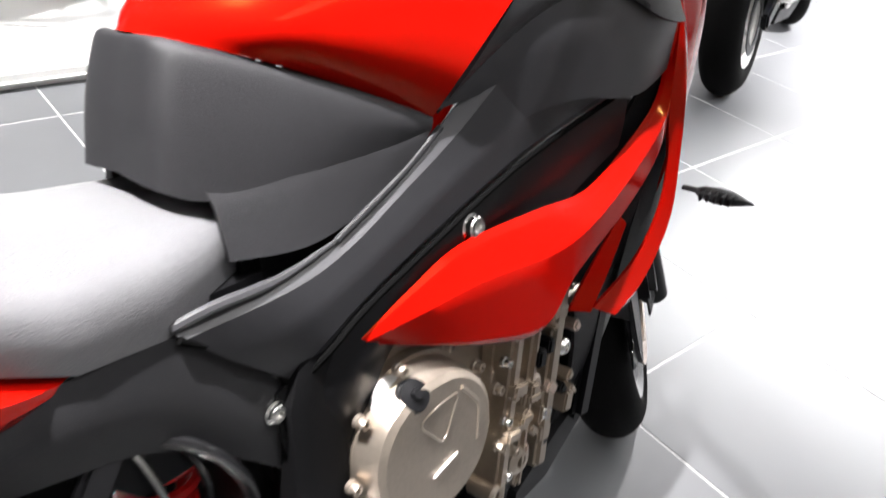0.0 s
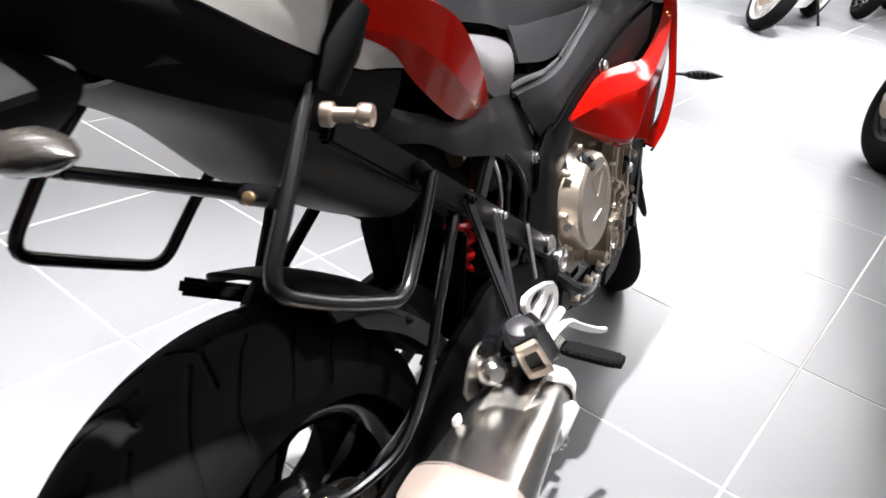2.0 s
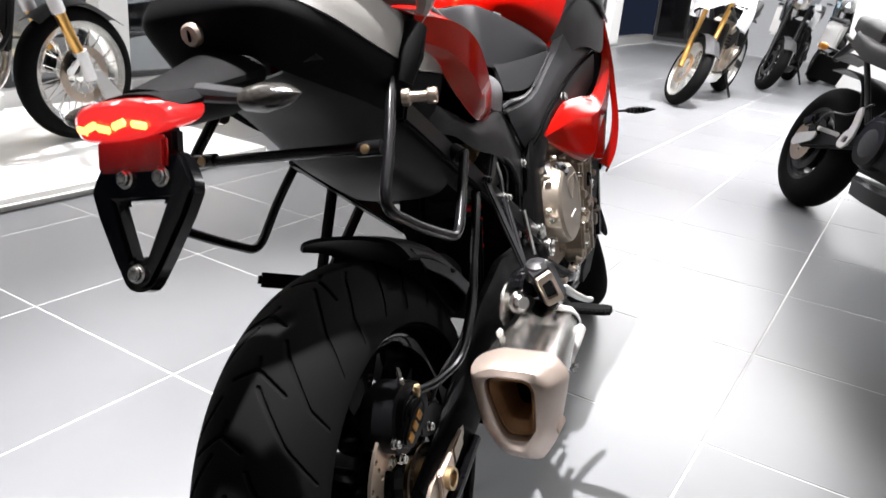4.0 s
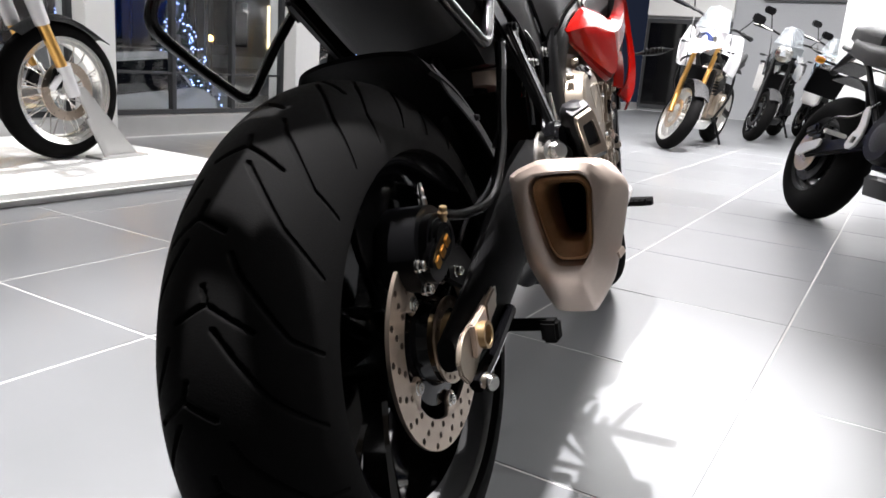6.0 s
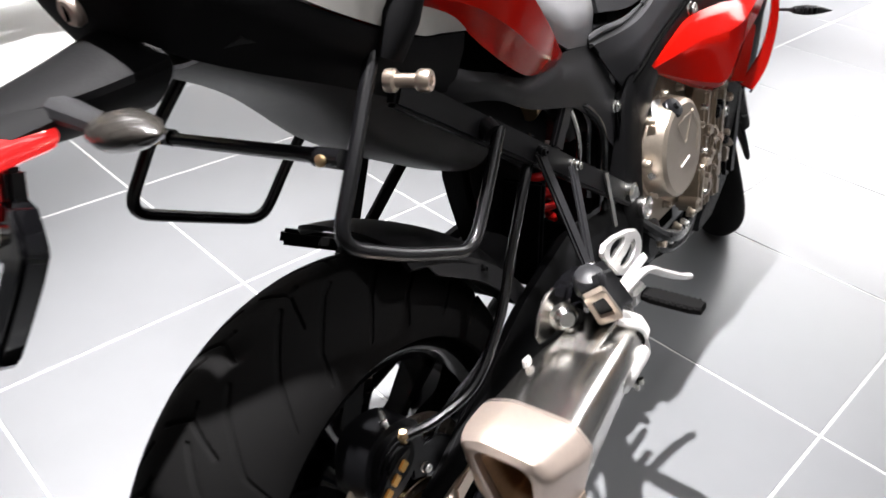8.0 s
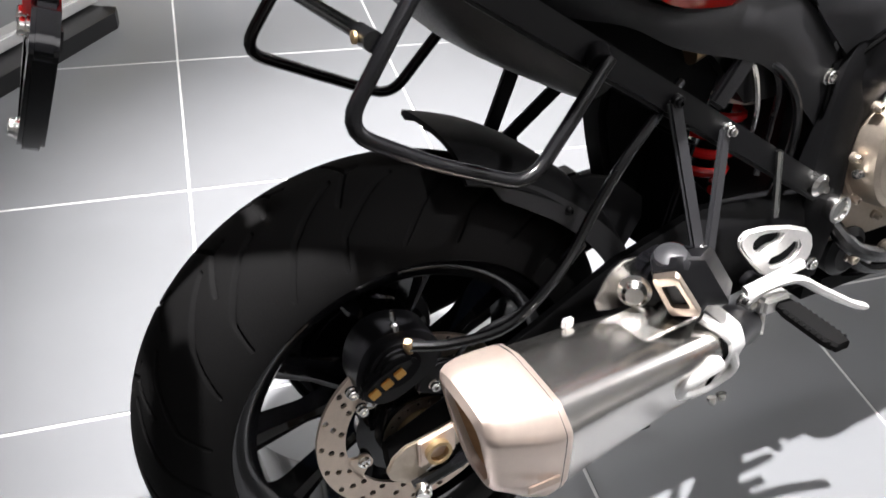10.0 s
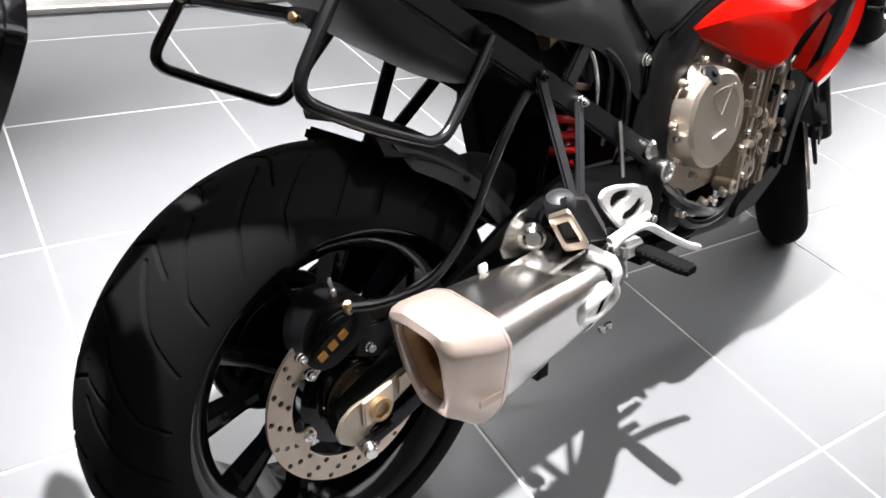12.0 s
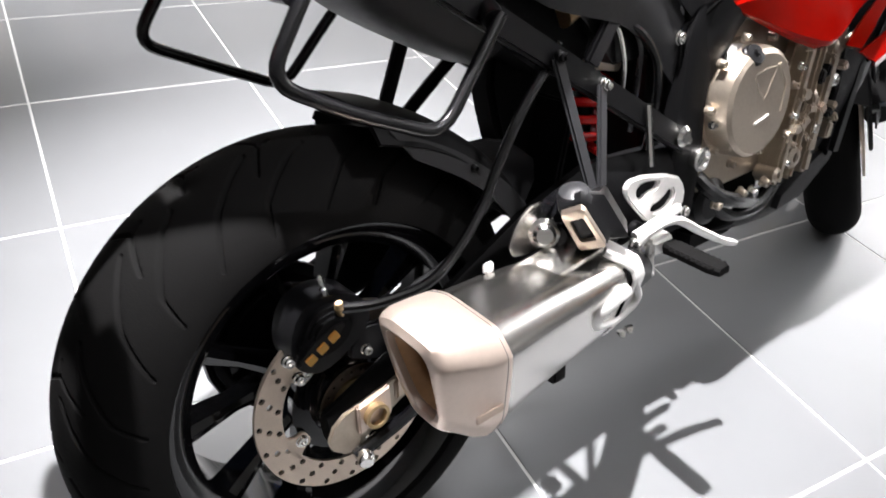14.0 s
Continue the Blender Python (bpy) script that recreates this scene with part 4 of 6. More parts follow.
chassis = B("main_frame", skin([[(0.118, 0.585, 0.69), (0.13, 0.634, 0.718), (0.136, 0.68, 0.745), (0.14, 0.77, 0.776), (0.147, 0.88, 0.813), (0.155, 1.0, 0.84), (0.16, 1.12, 0.86)],
                              [(0.12, 0.583, 0.64), (0.14, 0.64, 0.68), (0.146, 0.70, 0.715), (0.148, 0.78, 0.745), (0.15, 0.88, 0.77), (0.152, 1.0, 0.79), (0.155, 1.12, 0.8)],
                              [(0.118, 0.59, 0.60), (0.13, 0.652, 0.60), (0.132, 0.72, 0.68), (0.135, 0.8, 0.70), (0.138, 0.9, 0.71), (0.14, 1.0, 0.73), (0.14, 1.12, 0.74)]], 36, 12, 0.012), SATIN, "black cast aluminium main frame")
B("frame_leg", loft([[V(x, y, z) for x, y in chaikin([(0.08, a), (0.128, a), (0.135, a + 0.012), (0.135, b - 0.012), (0.128, b), (0.08, b)], 1)] for z, a, b in ((0.75, 0.62, 0.67), (0.71, 0.6, 0.66), (0.67, 0.585, 0.652), (0.64, 0.585, 0.655), (0.56, 0.578, 0.65), (0.48, 0.57, 0.655), (0.42, 0.56, 0.65), (0.37, 0.545, 0.64))]), ARM, "", chassis)
B("pivot_plug", lathe([(0, -0.01), (0.02, -0.01), (0.021, 0.0), (0.02, 0.004), (0.015, 0.005), (0.013, 0.001), (0, 0.001)], (0.146, 0.627, 0.486), (1, 0, 0), 24), CHROME, "bright swingarm pivot plug", chassis)
B("subframe_clamp", lathe([(0, -0.008), (0.016, -0.008), (0.016, 0.006), (0.01, 0.01), (0, 0.01)], (0.142, 0.575, 0.535), (1, 0, 0), 18), CHROME, "bright subframe bolt", chassis)
B("frame_bolt", bolt_mesh((0.146, 0.6, 0.405), (1, 0, 0), 0.008, 0.006), CHROME, "", chassis)
B("frame_tab", box((0.152, 0.655, 0.537), (0.012, 0.046, 0.013), 0.003, (-8, 0, 0)), CHROME, "", chassis)
B("frame_screw", bolt_mesh((0.148, 0.825, 0.772), (1, 0, 0.1), 0.012, 0.009), CHROME, "bright button screw", chassis)
B("cast_web", box((0, 0.62, 0.55), (0.2, 0.12, 0.3), 0.02), SATIN, "", chassis)
side = B("side_cover", skin([[(0.13, 0.12, 0.865), (0.132, 0.18, 0.838), (0.13, 0.243, 0.818), (0.128, 0.311, 0.795), (0.122, 0.413, 0.798), (0.118, 0.47, 0.797), (0.114, 0.51, 0.785), (0.112, 0.56, 0.74), (0.114, 0.598, 0.694)],
                             [(0.125, 0.12, 0.845), (0.132, 0.18, 0.82), (0.132, 0.25, 0.80), (0.132, 0.32, 0.772), (0.128, 0.413, 0.765), (0.124, 0.46, 0.752), (0.12, 0.5, 0.735), (0.117, 0.555, 0.69), (0.116, 0.594, 0.65)],
                             [(0.115, 0.12, 0.82), (0.12, 0.18, 0.80), (0.122, 0.25, 0.782), (0.124, 0.318, 0.75), (0.122, 0.40, 0.727), (0.118, 0.45, 0.712), (0.114, 0.5, 0.683), (0.112, 0.55, 0.638), (0.112, 0.588, 0.60)]], 40, 12, 0.005), PLASTIC, "black grained side cover")
B("cover_screw", bolt_mesh((0.12, 0.58, 0.675), (1, 0, 0), 0.009, 0.006), CHROME, "", side)
B("side_cover", mirror(skin([[(0.13, 0.12, 0.865), (0.13, 0.25, 0.818), (0.12, 0.45, 0.797), (0.114, 0.598, 0.694)], [(0.115, 0.12, 0.82), (0.122, 0.25, 0.78), (0.118, 0.45, 0.71), (0.112, 0.588, 0.6)]], 16, 6, 0.005)), PLASTIC)
sub = B("subframe_rail", beam((0.128, 0.06, 0.85), (0.13, 0.60, 0.515), 0.016, 0.034, 0.004), SATIN, "flat black subframe rail")
B("subframe_rail", beam((-0.132, 0.165, 0.785), (-0.13, 0.60, 0.515), 0.016, 0.036, 0.004), SATIN)
for p in ((0.141, 0.196, 0.766), (0.141, 0.312, 0.698), (0.141, 0.394, 0.649), (0.141, 0.59, 0.525)):
    B("rail_bolt", bolt_mesh(p, (1, 0, 0), 0.006, 0.008), CHROME if p[1] > 0.35 else SATIN, "", sub)
B("upper_brace", beam((0.11, 0.40, 0.665), (0.112, 0.47, 0.765), 0.012, 0.028, 0.004), FRAME, "", sub)
B("wiring_loom", tube(spline([(0.1, 0.44, 0.72), (0.115, 0.49, 0.7), (0.12, 0.53, 0.65), (0.11, 0.55, 0.58), (0.12, 0.52, 0.52)], 24), 0.006, 8), HOSE)
B("wiring_loom", tube(spline([(0.09, 0.47, 0.74), (0.11, 0.5, 0.68), (0.1, 0.515, 0.62), (0.105, 0.5, 0.55)], 24), 0.0045, 8), HOSE)
B("wiring_loom", tube(spline([(0.07, 0.4, 0.745), (0.1, 0.45, 0.72), (0.11, 0.47, 0.66), (0.1, 0.48, 0.6)], 24), 0.004, 8), CHROME)
B("inner_guard", loft([[V(x, y, z) for x, y in ((-0.1, a), (0.1, a), (0.1, b), (-0.1, b))] for z, a, b in ((0.655, 0.46, 0.62), (0.72, 0.4, 0.62), (0.8, 0.3, 0.66))]), SATIN, "black inner guard and battery tray")

# underseat box, tail and lights
B("underseat_tray", skin([[(-0.105, -0.09, 0.935), (-0.11, 0.0, 0.89), (-0.112, 0.12, 0.815), (-0.11, 0.26, 0.73)], [(-0.05, -0.115, 0.915), (-0.06, 0.0, 0.855), (-0.064, 0.1, 0.768), (-0.07, 0.24, 0.69)],
                          [(0.05, -0.115, 0.915), (0.06, 0.0, 0.855), (0.064, 0.1, 0.768), (0.07, 0.24, 0.69)], [(0.105, -0.09, 0.935), (0.11, 0.0, 0.89), (0.112, 0.12, 0.815), (0.11, 0.26, 0.73)]], 20, 16, 0.004), PLASTIC, "black plastic underseat tray")
B("tray_front", loft([[V(x, y, z) for x, y in ((-0.085, a), (0.085, a), (0.085, b), (-0.085, b))] for z, a, b in ((0.655, 0.345, 0.41), (0.68, 0.31, 0.42), (0.71, 0.265, 0.43), (0.745, 0.2, 0.44), (0.80, 0.12, 0.45), (0.86, 0.08, 0.45))]), ARM, "black rear inner guard")
TAIL_TOP = [(0.152, 0.16, 0.884), (0.15, 0.08, 0.897), (0.138, 0.0, 0.933), (0.122, -0.07, 0.972), (0.098, -0.12, 1.0), (0.06, -0.148, 1.02)]
TAIL_MID = [(0.146, 0.16, 0.862), (0.144, 0.08, 0.873), (0.132, 0.0, 0.905), (0.118, -0.07, 0.943), (0.098, -0.13, 0.978), (0.062, -0.162, 0.992)]
TAIL_LOW = [(0.125, 0.16, 0.82), (0.12, 0.08, 0.835), (0.108, 0.0, 0.87), (0.09, -0.07, 0.9), (0.07, -0.12, 0.925), (0.045, -0.145, 0.945)]


def across(c):
    return c + [(-x, y, z) for x, y, z in reversed(c)]


tail = B("tail_unit", skin([across(TAIL_TOP), across(TAIL_MID), across(TAIL_LOW)], 60, 12, 0.005), ARM, "black plastic tail unit")
B("seat_lock", lathe([(0, -0.004), (0.0135, -0.004), (0.0135, 0.001), (0.011, 0.004), (0.003, 0.004), (0.0025, 0.001), (0, 0.001)], (-0.004, -0.166, 0.974), (0, -1, -0.25), 24), CAP, "round seat lock", tail)
# Black bar painted for the dark of the key slot.
B("lock_slot", box((-0.004, -0.1705, 0.9735), (0.0035, 0.002, 0.014), 0.0005), SOOT_SHADE, "", tail)
B("tail_top", loft([[V(x * w, y, z + 0.01 * (1 - x * x)) for x in (-1, -.6, -.2, .2, .6, 1)] + [V(x * w, y, z - 0.03) for x in (1, -1)] for y, z, w in ((-0.1, 1.012, 0.06), (-0.06, 1.016, 0.085), (0.0, 0.998, 0.112), (0.1, 0.97, 0.12))]), SILVER, "", tail)
both("tail_side_panel", lambda: skin([[(0.074, -0.118, 1.024), (0.1, -0.08, 1.03), (0.128, -0.02, 1.012), (0.146, 0.06, 0.975), (0.15, 0.12, 0.955), (0.15, 0.17, 0.94)], [(0.086, -0.122, 1.018), (0.116, -0.075, 1.008), (0.139, -0.005, 0.968), (0.153, 0.07, 0.928), (0.157, 0.12, 0.914), (0.155, 0.17, 0.902)], [(0.1, -0.12, 1.002), (0.124, -0.07, 0.974), (0.14, 0.0, 0.935), (0.152, 0.08, 0.899), (0.154, 0.12, 0.892), (0.153, 0.17, 0.884)]], 24, 8, 0.005), SILVER, "silver grey tail side panel")
both("tail_panel", lambda: skin([[(0.13, 0.06, 0.985), (0.145, 0.14, 0.978), (0.15, 0.22, 0.945), (0.135, 0.30, 0.88), (0.116, 0.38, 0.823), (0.1, 0.452, 0.79)],
                                 [(0.165, 0.065, 0.968), (0.186, 0.14, 0.955), (0.19, 0.215, 0.925), (0.172, 0.30, 0.862), (0.14, 0.38, 0.812), (0.104, 0.454, 0.789)],
                                 [(0.16, 0.072, 0.935), (0.176, 0.14, 0.915), (0.18, 0.21, 0.875), (0.163, 0.29, 0.83), (0.138, 0.375, 0.8), (0.106, 0.45, 0.788)],
                                 [(0.145, 0.075, 0.925), (0.152, 0.14, 0.9), (0.15, 0.2, 0.855), (0.145, 0.28, 0.806), (0.13, 0.37, 0.79), (0.105, 0.445, 0.787)]], 32, 16, 0.0015, True), RED, "glossy red tail panel under the seat", None, 24)


def grab():
    return loft([[Vector(p) + V(u * 0.012, v * 0.014, 0.3 * v * 0.014 + u * 0.002) for u, v in chaikin([(-1, -1), (1, -1), (1, 1), (-1, 1)], 1)] for p in spline([(0.105, -0.06, 1.04), (0.14, 0.02, 1.035), (0.165, 0.085, 1.012), (0.168, 0.1, 0.985), (0.155, 0.085, 0.955), (0.145, 0.06, 0.935)], 24)])


both("grab_handle", grab, SILVER, "silver grey pillion grab handle")
both("handle_boot", lambda: tube([(0.156, 0.08, 0.955), (0.15, 0.06, 0.92), (0.142, 0.045, 0.885)], [0.017, 0.021, 0.015], 14), ARM, "black rack boot under the handle")
B("plate_arm", skin([[(-0.062, -0.13, 0.925), (-0.056, -0.2, 0.918), (-0.035, -0.27, 0.915)], [(0.0, -0.14, 0.96), (0.0, -0.21, 0.94), (0.0, -0.275, 0.925)], [(0.062, -0.13, 0.925), (0.056, -0.2, 0.918), (0.035, -0.27, 0.915)], [(0.0, -0.13, 0.88), (0.0, -0.2, 0.878), (0.0, -0.27, 0.882)], [(-0.062, -0.13, 0.925), (-0.056, -0.2, 0.918), (-0.035, -0.27, 0.915)]], 12, 24, 0.003), ARM, "black number plate arm")
tail_light = B("tail_light", loft([[V(-0.004 + u * 0.064 * s, -0.305 - d + 0.018 * u * u, 0.897 + v * 0.022 * s) for u, v in chaikin([(-1.1, 0.0), (-0.5, 0.9), (0.5, 1), (1.1, 0.3), (0.8, -0.9), (-0.7, -0.9)], 2)] for s, d in ((0.9, -0.05), (1.0, 0.0), (0.96, 0.01), (0.8, 0.016))]), LENS, "lit red LED tail light")
for i in range(5):
    B("led_strip", box((-0.04 + i * 0.0185, -0.32 + 0.0022 * (i - 2) ** 2, 0.892 + 0.003 * (i % 2)), (0.0185, 0.003, 0.0075), 0.002, (0, 14 * (-1) ** i, 4 * (i - 2))), LIT, "", tail_light)
B("light_hood", loft([[V(u * 0.066, -0.235 - d, 0.912 + v * 0.014 - d * 0.1) for u, v in chaikin([(-1, -1), (-0.6, 1), (0.6, 1), (1, -1)], 2)] for d in (0.0, 0.05)]), ARM, "", tail_light)
B("rear_reflector", box((-0.001, -0.293, 0.862), (0.092, 0.01, 0.035), 0.004, (-14, 0, 0)), REFLECTOR, "red rear reflector")
B("reflector_back", box((-0.001, -0.279, 0.862), (0.1, 0.016, 0.044), 0.004, (-14, 0, 0)), SATIN, "")
PLATE = Matrix(((1, 0, 0, 0.008), (0, 0.34, -0.94, -0.297), (0, 0.94, 0.34, 0.782), (0, 0, 0, 1)))
holder = B("plate_holder", slab(chaikin([(-0.066, 0.052), (-0.07, 0.035), (-0.022, -0.052), (-0.01, -0.062), (0.01, -0.062), (0.022, -0.052), (0.07, 0.035), (0.066, 0.052), (0.045, 0.085), (-0.045, 0.085)], 1), 0.022, PLATE @ pose(0, 0, 0.0), 0.004, hole=[(-0.034, 0.03), (0.034, 0.03), (0.009, -0.03), (-0.009, -0.03)]), GLOSS, "black pointed number plate holder with an open middle")
for x, y in ((-0.018, 0.052), (0.03, 0.052), (0.002, -0.044)):
    B("holder_screw", moved(bolt_mesh((x, y, 0.024), (0, 0, 1), 0.008, 0.006), PLATE), CHROME, "", holder)
B("holder_web", slab([(-0.04, -0.01), (0.04, -0.01), (0.035, 0.012), (-0.035, 0.012)], 0.012, PLATE @ pose(0, 0.045, -0.004), 0.003), PLASTIC, "", holder)
both("indicator_stem", lambda: tube([(0.03, -0.225, 0.915), (0.1, -0.225, 0.903)], [0.016, 0.011], 10, flat=0.7), PLASTIC, "black rear indicator stem")
both("rear_indicator", lambda: loft([[V(x, -0.222 + math.cos(k) * w, 0.9 + math.sin(k) * w * 0.62) for k in [math.pi * 2 * i / 16 for i in range(16)]] for x, w in ((0.092, 0.01), (0.1, 0.02), (0.12, 0.025), (0.14, 0.02), (0.155, 0.011), (0.163, 0.002))]), CLEAR, "leaf-shaped smoked rear indicator")

# pannier racks
def rack():
    return tube([(0.132, 0.04, 0.90), (0.15, -0.03, 0.815), (0.156, -0.08, 0.745), (0.164, 0.0, 0.70), (0.168, 0.105, 0.655), (0.16, 0.16, 0.715), (0.152, 0.205, 0.765)], 0.0077, 12, 0.03)


B("pannier_rack", rack(), RACK, "black tubular pannier rack loop")
B("pannier_rack", tube([(-0.135, 0.04, 0.90), (-0.16, -0.035, 0.815), (-0.172, -0.09, 0.735), (-0.184, 0.0, 0.69), (-0.19, 0.105, 0.64), (-0.178, 0.165, 0.71), (-0.155, 0.205, 0.765)], 0.0077, 12, 0.03), RACK, "black tubular pannier rack loop")
B("rack_crossbar", tube([(-0.145, -0.042, 0.813), (0.145, -0.042, 0.816)], 0.0077, 12), RACK, "black pannier rack crossbar")
for s in (-1, 1):
    B("crossbar_screw", lathe([(0, 0), (0.006, 0), (0.006, 0.003), (0.003, 0.004), (0, 0.004)], (s * 0.128, -0.0515, 0.816), (0, -1, 0.1), 12), GLOVE, "")
    B("bar_sleeve", tube([(s * 0.112, -0.042, 0.815), (s * 0.147, -0.042, 0.815)], 0.0098, 14), RACK, "")
    B("rack_foot", tube([(s * 0.15, 0.195, 0.76), (s * 0.135, 0.2, 0.768)], 0.013, 12), SATIN, "")
    knob = B("rack_knob", lathe([(0, 0), (0.007, 0), (0.007, 0.026), (0.01, 0.027), (0.011, 0.029), (0.011, 0.037), (0.0095, 0.04), (0.005, 0.04), (0.004, 0.036), (0, 0.036)], (s * 0.152, 0.035, 0.867), (s, 0.3, -0.05), 20), DISC, "knurled steel rack knob")
    B("knob_collar", lathe([(0, -0.006), (0.011, -0.006), (0.0115, -0.004), (0.0115, 0.003), (0.009, 0.005), (0, 0.005)], (s * 0.152, 0.035, 0.867), (s, 0.3, -0.05), 20), DISC, "", knob)

# seats
def seat_ring(y, z, w, h, crown):
    out = []
    for i in range(17):
        k = math.pi * i / 16
        x = math.cos(k)
        out.append(V(w * math.copysign(abs(x) ** 0.66, x), y, z + crown * math.sin(k) ** 0.72))
    return out + [V(-w * 0.96, y, z - h), V(w * 0.96, y, z - h)]


B("rider_seat", loft([seat_ring(0.632, 0.828, 0.045, 0.02, 0.012), seat_ring(0.624, 0.827, 0.064, 0.03, 0.026), seat_ring(0.59, 0.822, 0.084, 0.03, 0.04), seat_ring(0.545, 0.818, 0.105, 0.03, 0.048), seat_ring(0.5, 0.817, 0.12, 0.028, 0.053), seat_ring(0.43, 0.824, 0.13, 0.024, 0.06), seat_ring(0.37, 0.856, 0.131, 0.024, 0.054), seat_ring(0.31, 0.898, 0.128, 0.026, 0.046), seat_ring(0.255, 0.93, 0.12, 0.03, 0.038), seat_ring(0.235, 0.945, 0.113, 0.03, 0.036)]), LEATHER, "grey grained rider seat", None, 60)
B("pillion_seat", loft([seat_ring(0.235, 0.94, 0.118, 0.04, 0.055), seat_ring(0.15, 0.965, 0.125, 0.04, 0.055), seat_ring(0.05, 0.99, 0.118, 0.04, 0.05), seat_ring(-0.04, 1.01, 0.1, 0.04, 0.04), seat_ring(-0.075, 1.02, 0.08, 0.03, 0.02)]), SEATSIDE, "black grained pillion seat", None, 60)
both("seat_edge", lambda: skin([[(0.10, 0.0, 1.035), (0.115, 0.08, 1.025), (0.122, 0.16, 1.005), (0.126, 0.23, 0.968), (0.12, 0.31, 0.905), (0.106, 0.39, 0.843), (0.09, 0.46, 0.802)], [(0.12, 0.0, 1.02), (0.134, 0.08, 1.005), (0.144, 0.16, 0.985), (0.147, 0.23, 0.948), (0.137, 0.31, 0.885), (0.122, 0.39, 0.828), (0.104, 0.46, 0.793)], [(0.12, 0.0, 0.99), (0.13, 0.08, 0.98), (0.142, 0.16, 0.965), (0.144, 0.23, 0.93), (0.13, 0.31, 0.868), (0.114, 0.39, 0.815), (0.098, 0.46, 0.783)]], 30, 10, 0.006), SEATSIDE, "black seat edge above the red panel")

# tank and its black rear cover
both("knee_panel", lambda: skin([[(0.0, 0.578, 0.992), (0.04, 0.582, 0.992), (0.062, 0.606, 0.982), (0.1, 0.69, 0.945), (0.122, 0.75, 0.915), (0.132, 0.79, 0.893)],
                                 [(0.0, 0.57, 0.986), (0.046, 0.573, 0.985), (0.071, 0.6, 0.974), (0.109, 0.688, 0.938), (0.128, 0.748, 0.911), (0.134, 0.788, 0.891)],
                                 [(0.0, 0.556, 0.94), (0.054, 0.558, 0.938), (0.078, 0.59, 0.93), (0.114, 0.68, 0.91), (0.131, 0.74, 0.897), (0.136, 0.785, 0.885)],
                                 [(0.0, 0.545, 0.885), (0.06, 0.547, 0.88), (0.084, 0.578, 0.868), (0.108, 0.65, 0.868), (0.127, 0.73, 0.874), (0.135, 0.782, 0.88)]], 60, 22, 0.006), PLASTIC, "dark grey grained rear tank cover", None, 60)
both("knee_flap", lambda: skin([[(0.08, 0.574, 0.878), (0.1085, 0.652, 0.874), (0.128, 0.73, 0.878), (0.1355, 0.782, 0.883)], [(0.088, 0.576, 0.862), (0.111, 0.65, 0.864), (0.129, 0.728, 0.872), (0.136, 0.78, 0.88)], [(0.1, 0.574, 0.82), (0.12, 0.638, 0.815), (0.13, 0.7, 0.832), (0.1355, 0.768, 0.869)]], 24, 6, 0.008, True), PLASTIC, "dark grey lower tank flap")
B("tank_shell", merge(box((0, 0.69, 0.84), (0.165, 0.22, 0.13), 0.03), box((0, 0.69, 0.8), (0.2, 0.2, 0.06), 0.012)), ARM, "black inner tank shell")
tank = B("fuel_tank", skin([[(-0.132, 0.79, 0.893), (-0.1, 0.69, 0.945), (-0.07, 0.62, 0.977), (0.0, 0.575, 0.994), (0.07, 0.62, 0.977), (0.1, 0.69, 0.945), (0.132, 0.79, 0.893)],
                            [(-0.16, 0.81, 0.94), (-0.125, 0.7, 0.98), (-0.085, 0.64, 1.005), (0.0, 0.6, 1.02), (0.085, 0.64, 1.005), (0.125, 0.7, 0.98), (0.16, 0.81, 0.94)],
                            [(-0.165, 0.9, 1.01), (-0.13, 0.78, 1.04), (-0.08, 0.71, 1.052), (0.0, 0.68, 1.058), (0.08, 0.71, 1.052), (0.13, 0.78, 1.04), (0.165, 0.9, 1.01)],
                            [(-0.14, 1.0, 1.05), (-0.1, 0.92, 1.07), (-0.06, 0.88, 1.078), (0.0, 0.86, 1.08), (0.06, 0.88, 1.078), (0.1, 0.92, 1.07), (0.14, 1.0, 1.05)],
                            [(-0.12, 1.08, 1.06), (-0.08, 1.06, 1.07), (-0.04, 1.05, 1.075), (0.0, 1.04, 1.078), (0.04, 1.05, 1.075), (0.08, 1.06, 1.07), (0.12, 1.08, 1.06)]], 40, 24, 0.006), RED, "glossy red fuel tank", None, 70)
B("filler_cap", lathe([(0, 0), (0.045, 0), (0.045, 0.008), (0.04, 0.012), (0.0, 0.012)], (0, 0.95, 1.08), (0, 0.1, 1), 28), SATIN, "", tank)
both("tank_side_cover", lambda: skin([[(0.134, 0.795, 0.895), (0.158, 0.83, 0.945), (0.168, 0.9, 1.012), (0.16, 1.0, 1.05), (0.14, 1.1, 1.06)], [(0.152, 0.9, 0.956), (0.172, 0.94, 0.98), (0.185, 1.0, 1.0), (0.185, 1.08, 1.01), (0.17, 1.16, 1.01)], [(0.16, 1.02, 1.0), (0.178, 1.06, 0.98), (0.19, 1.1, 0.95), (0.19, 1.16, 0.93), (0.18, 1.22, 0.92)]], 24, 12, 0.005), PLASTIC, "black grained tank side cover")

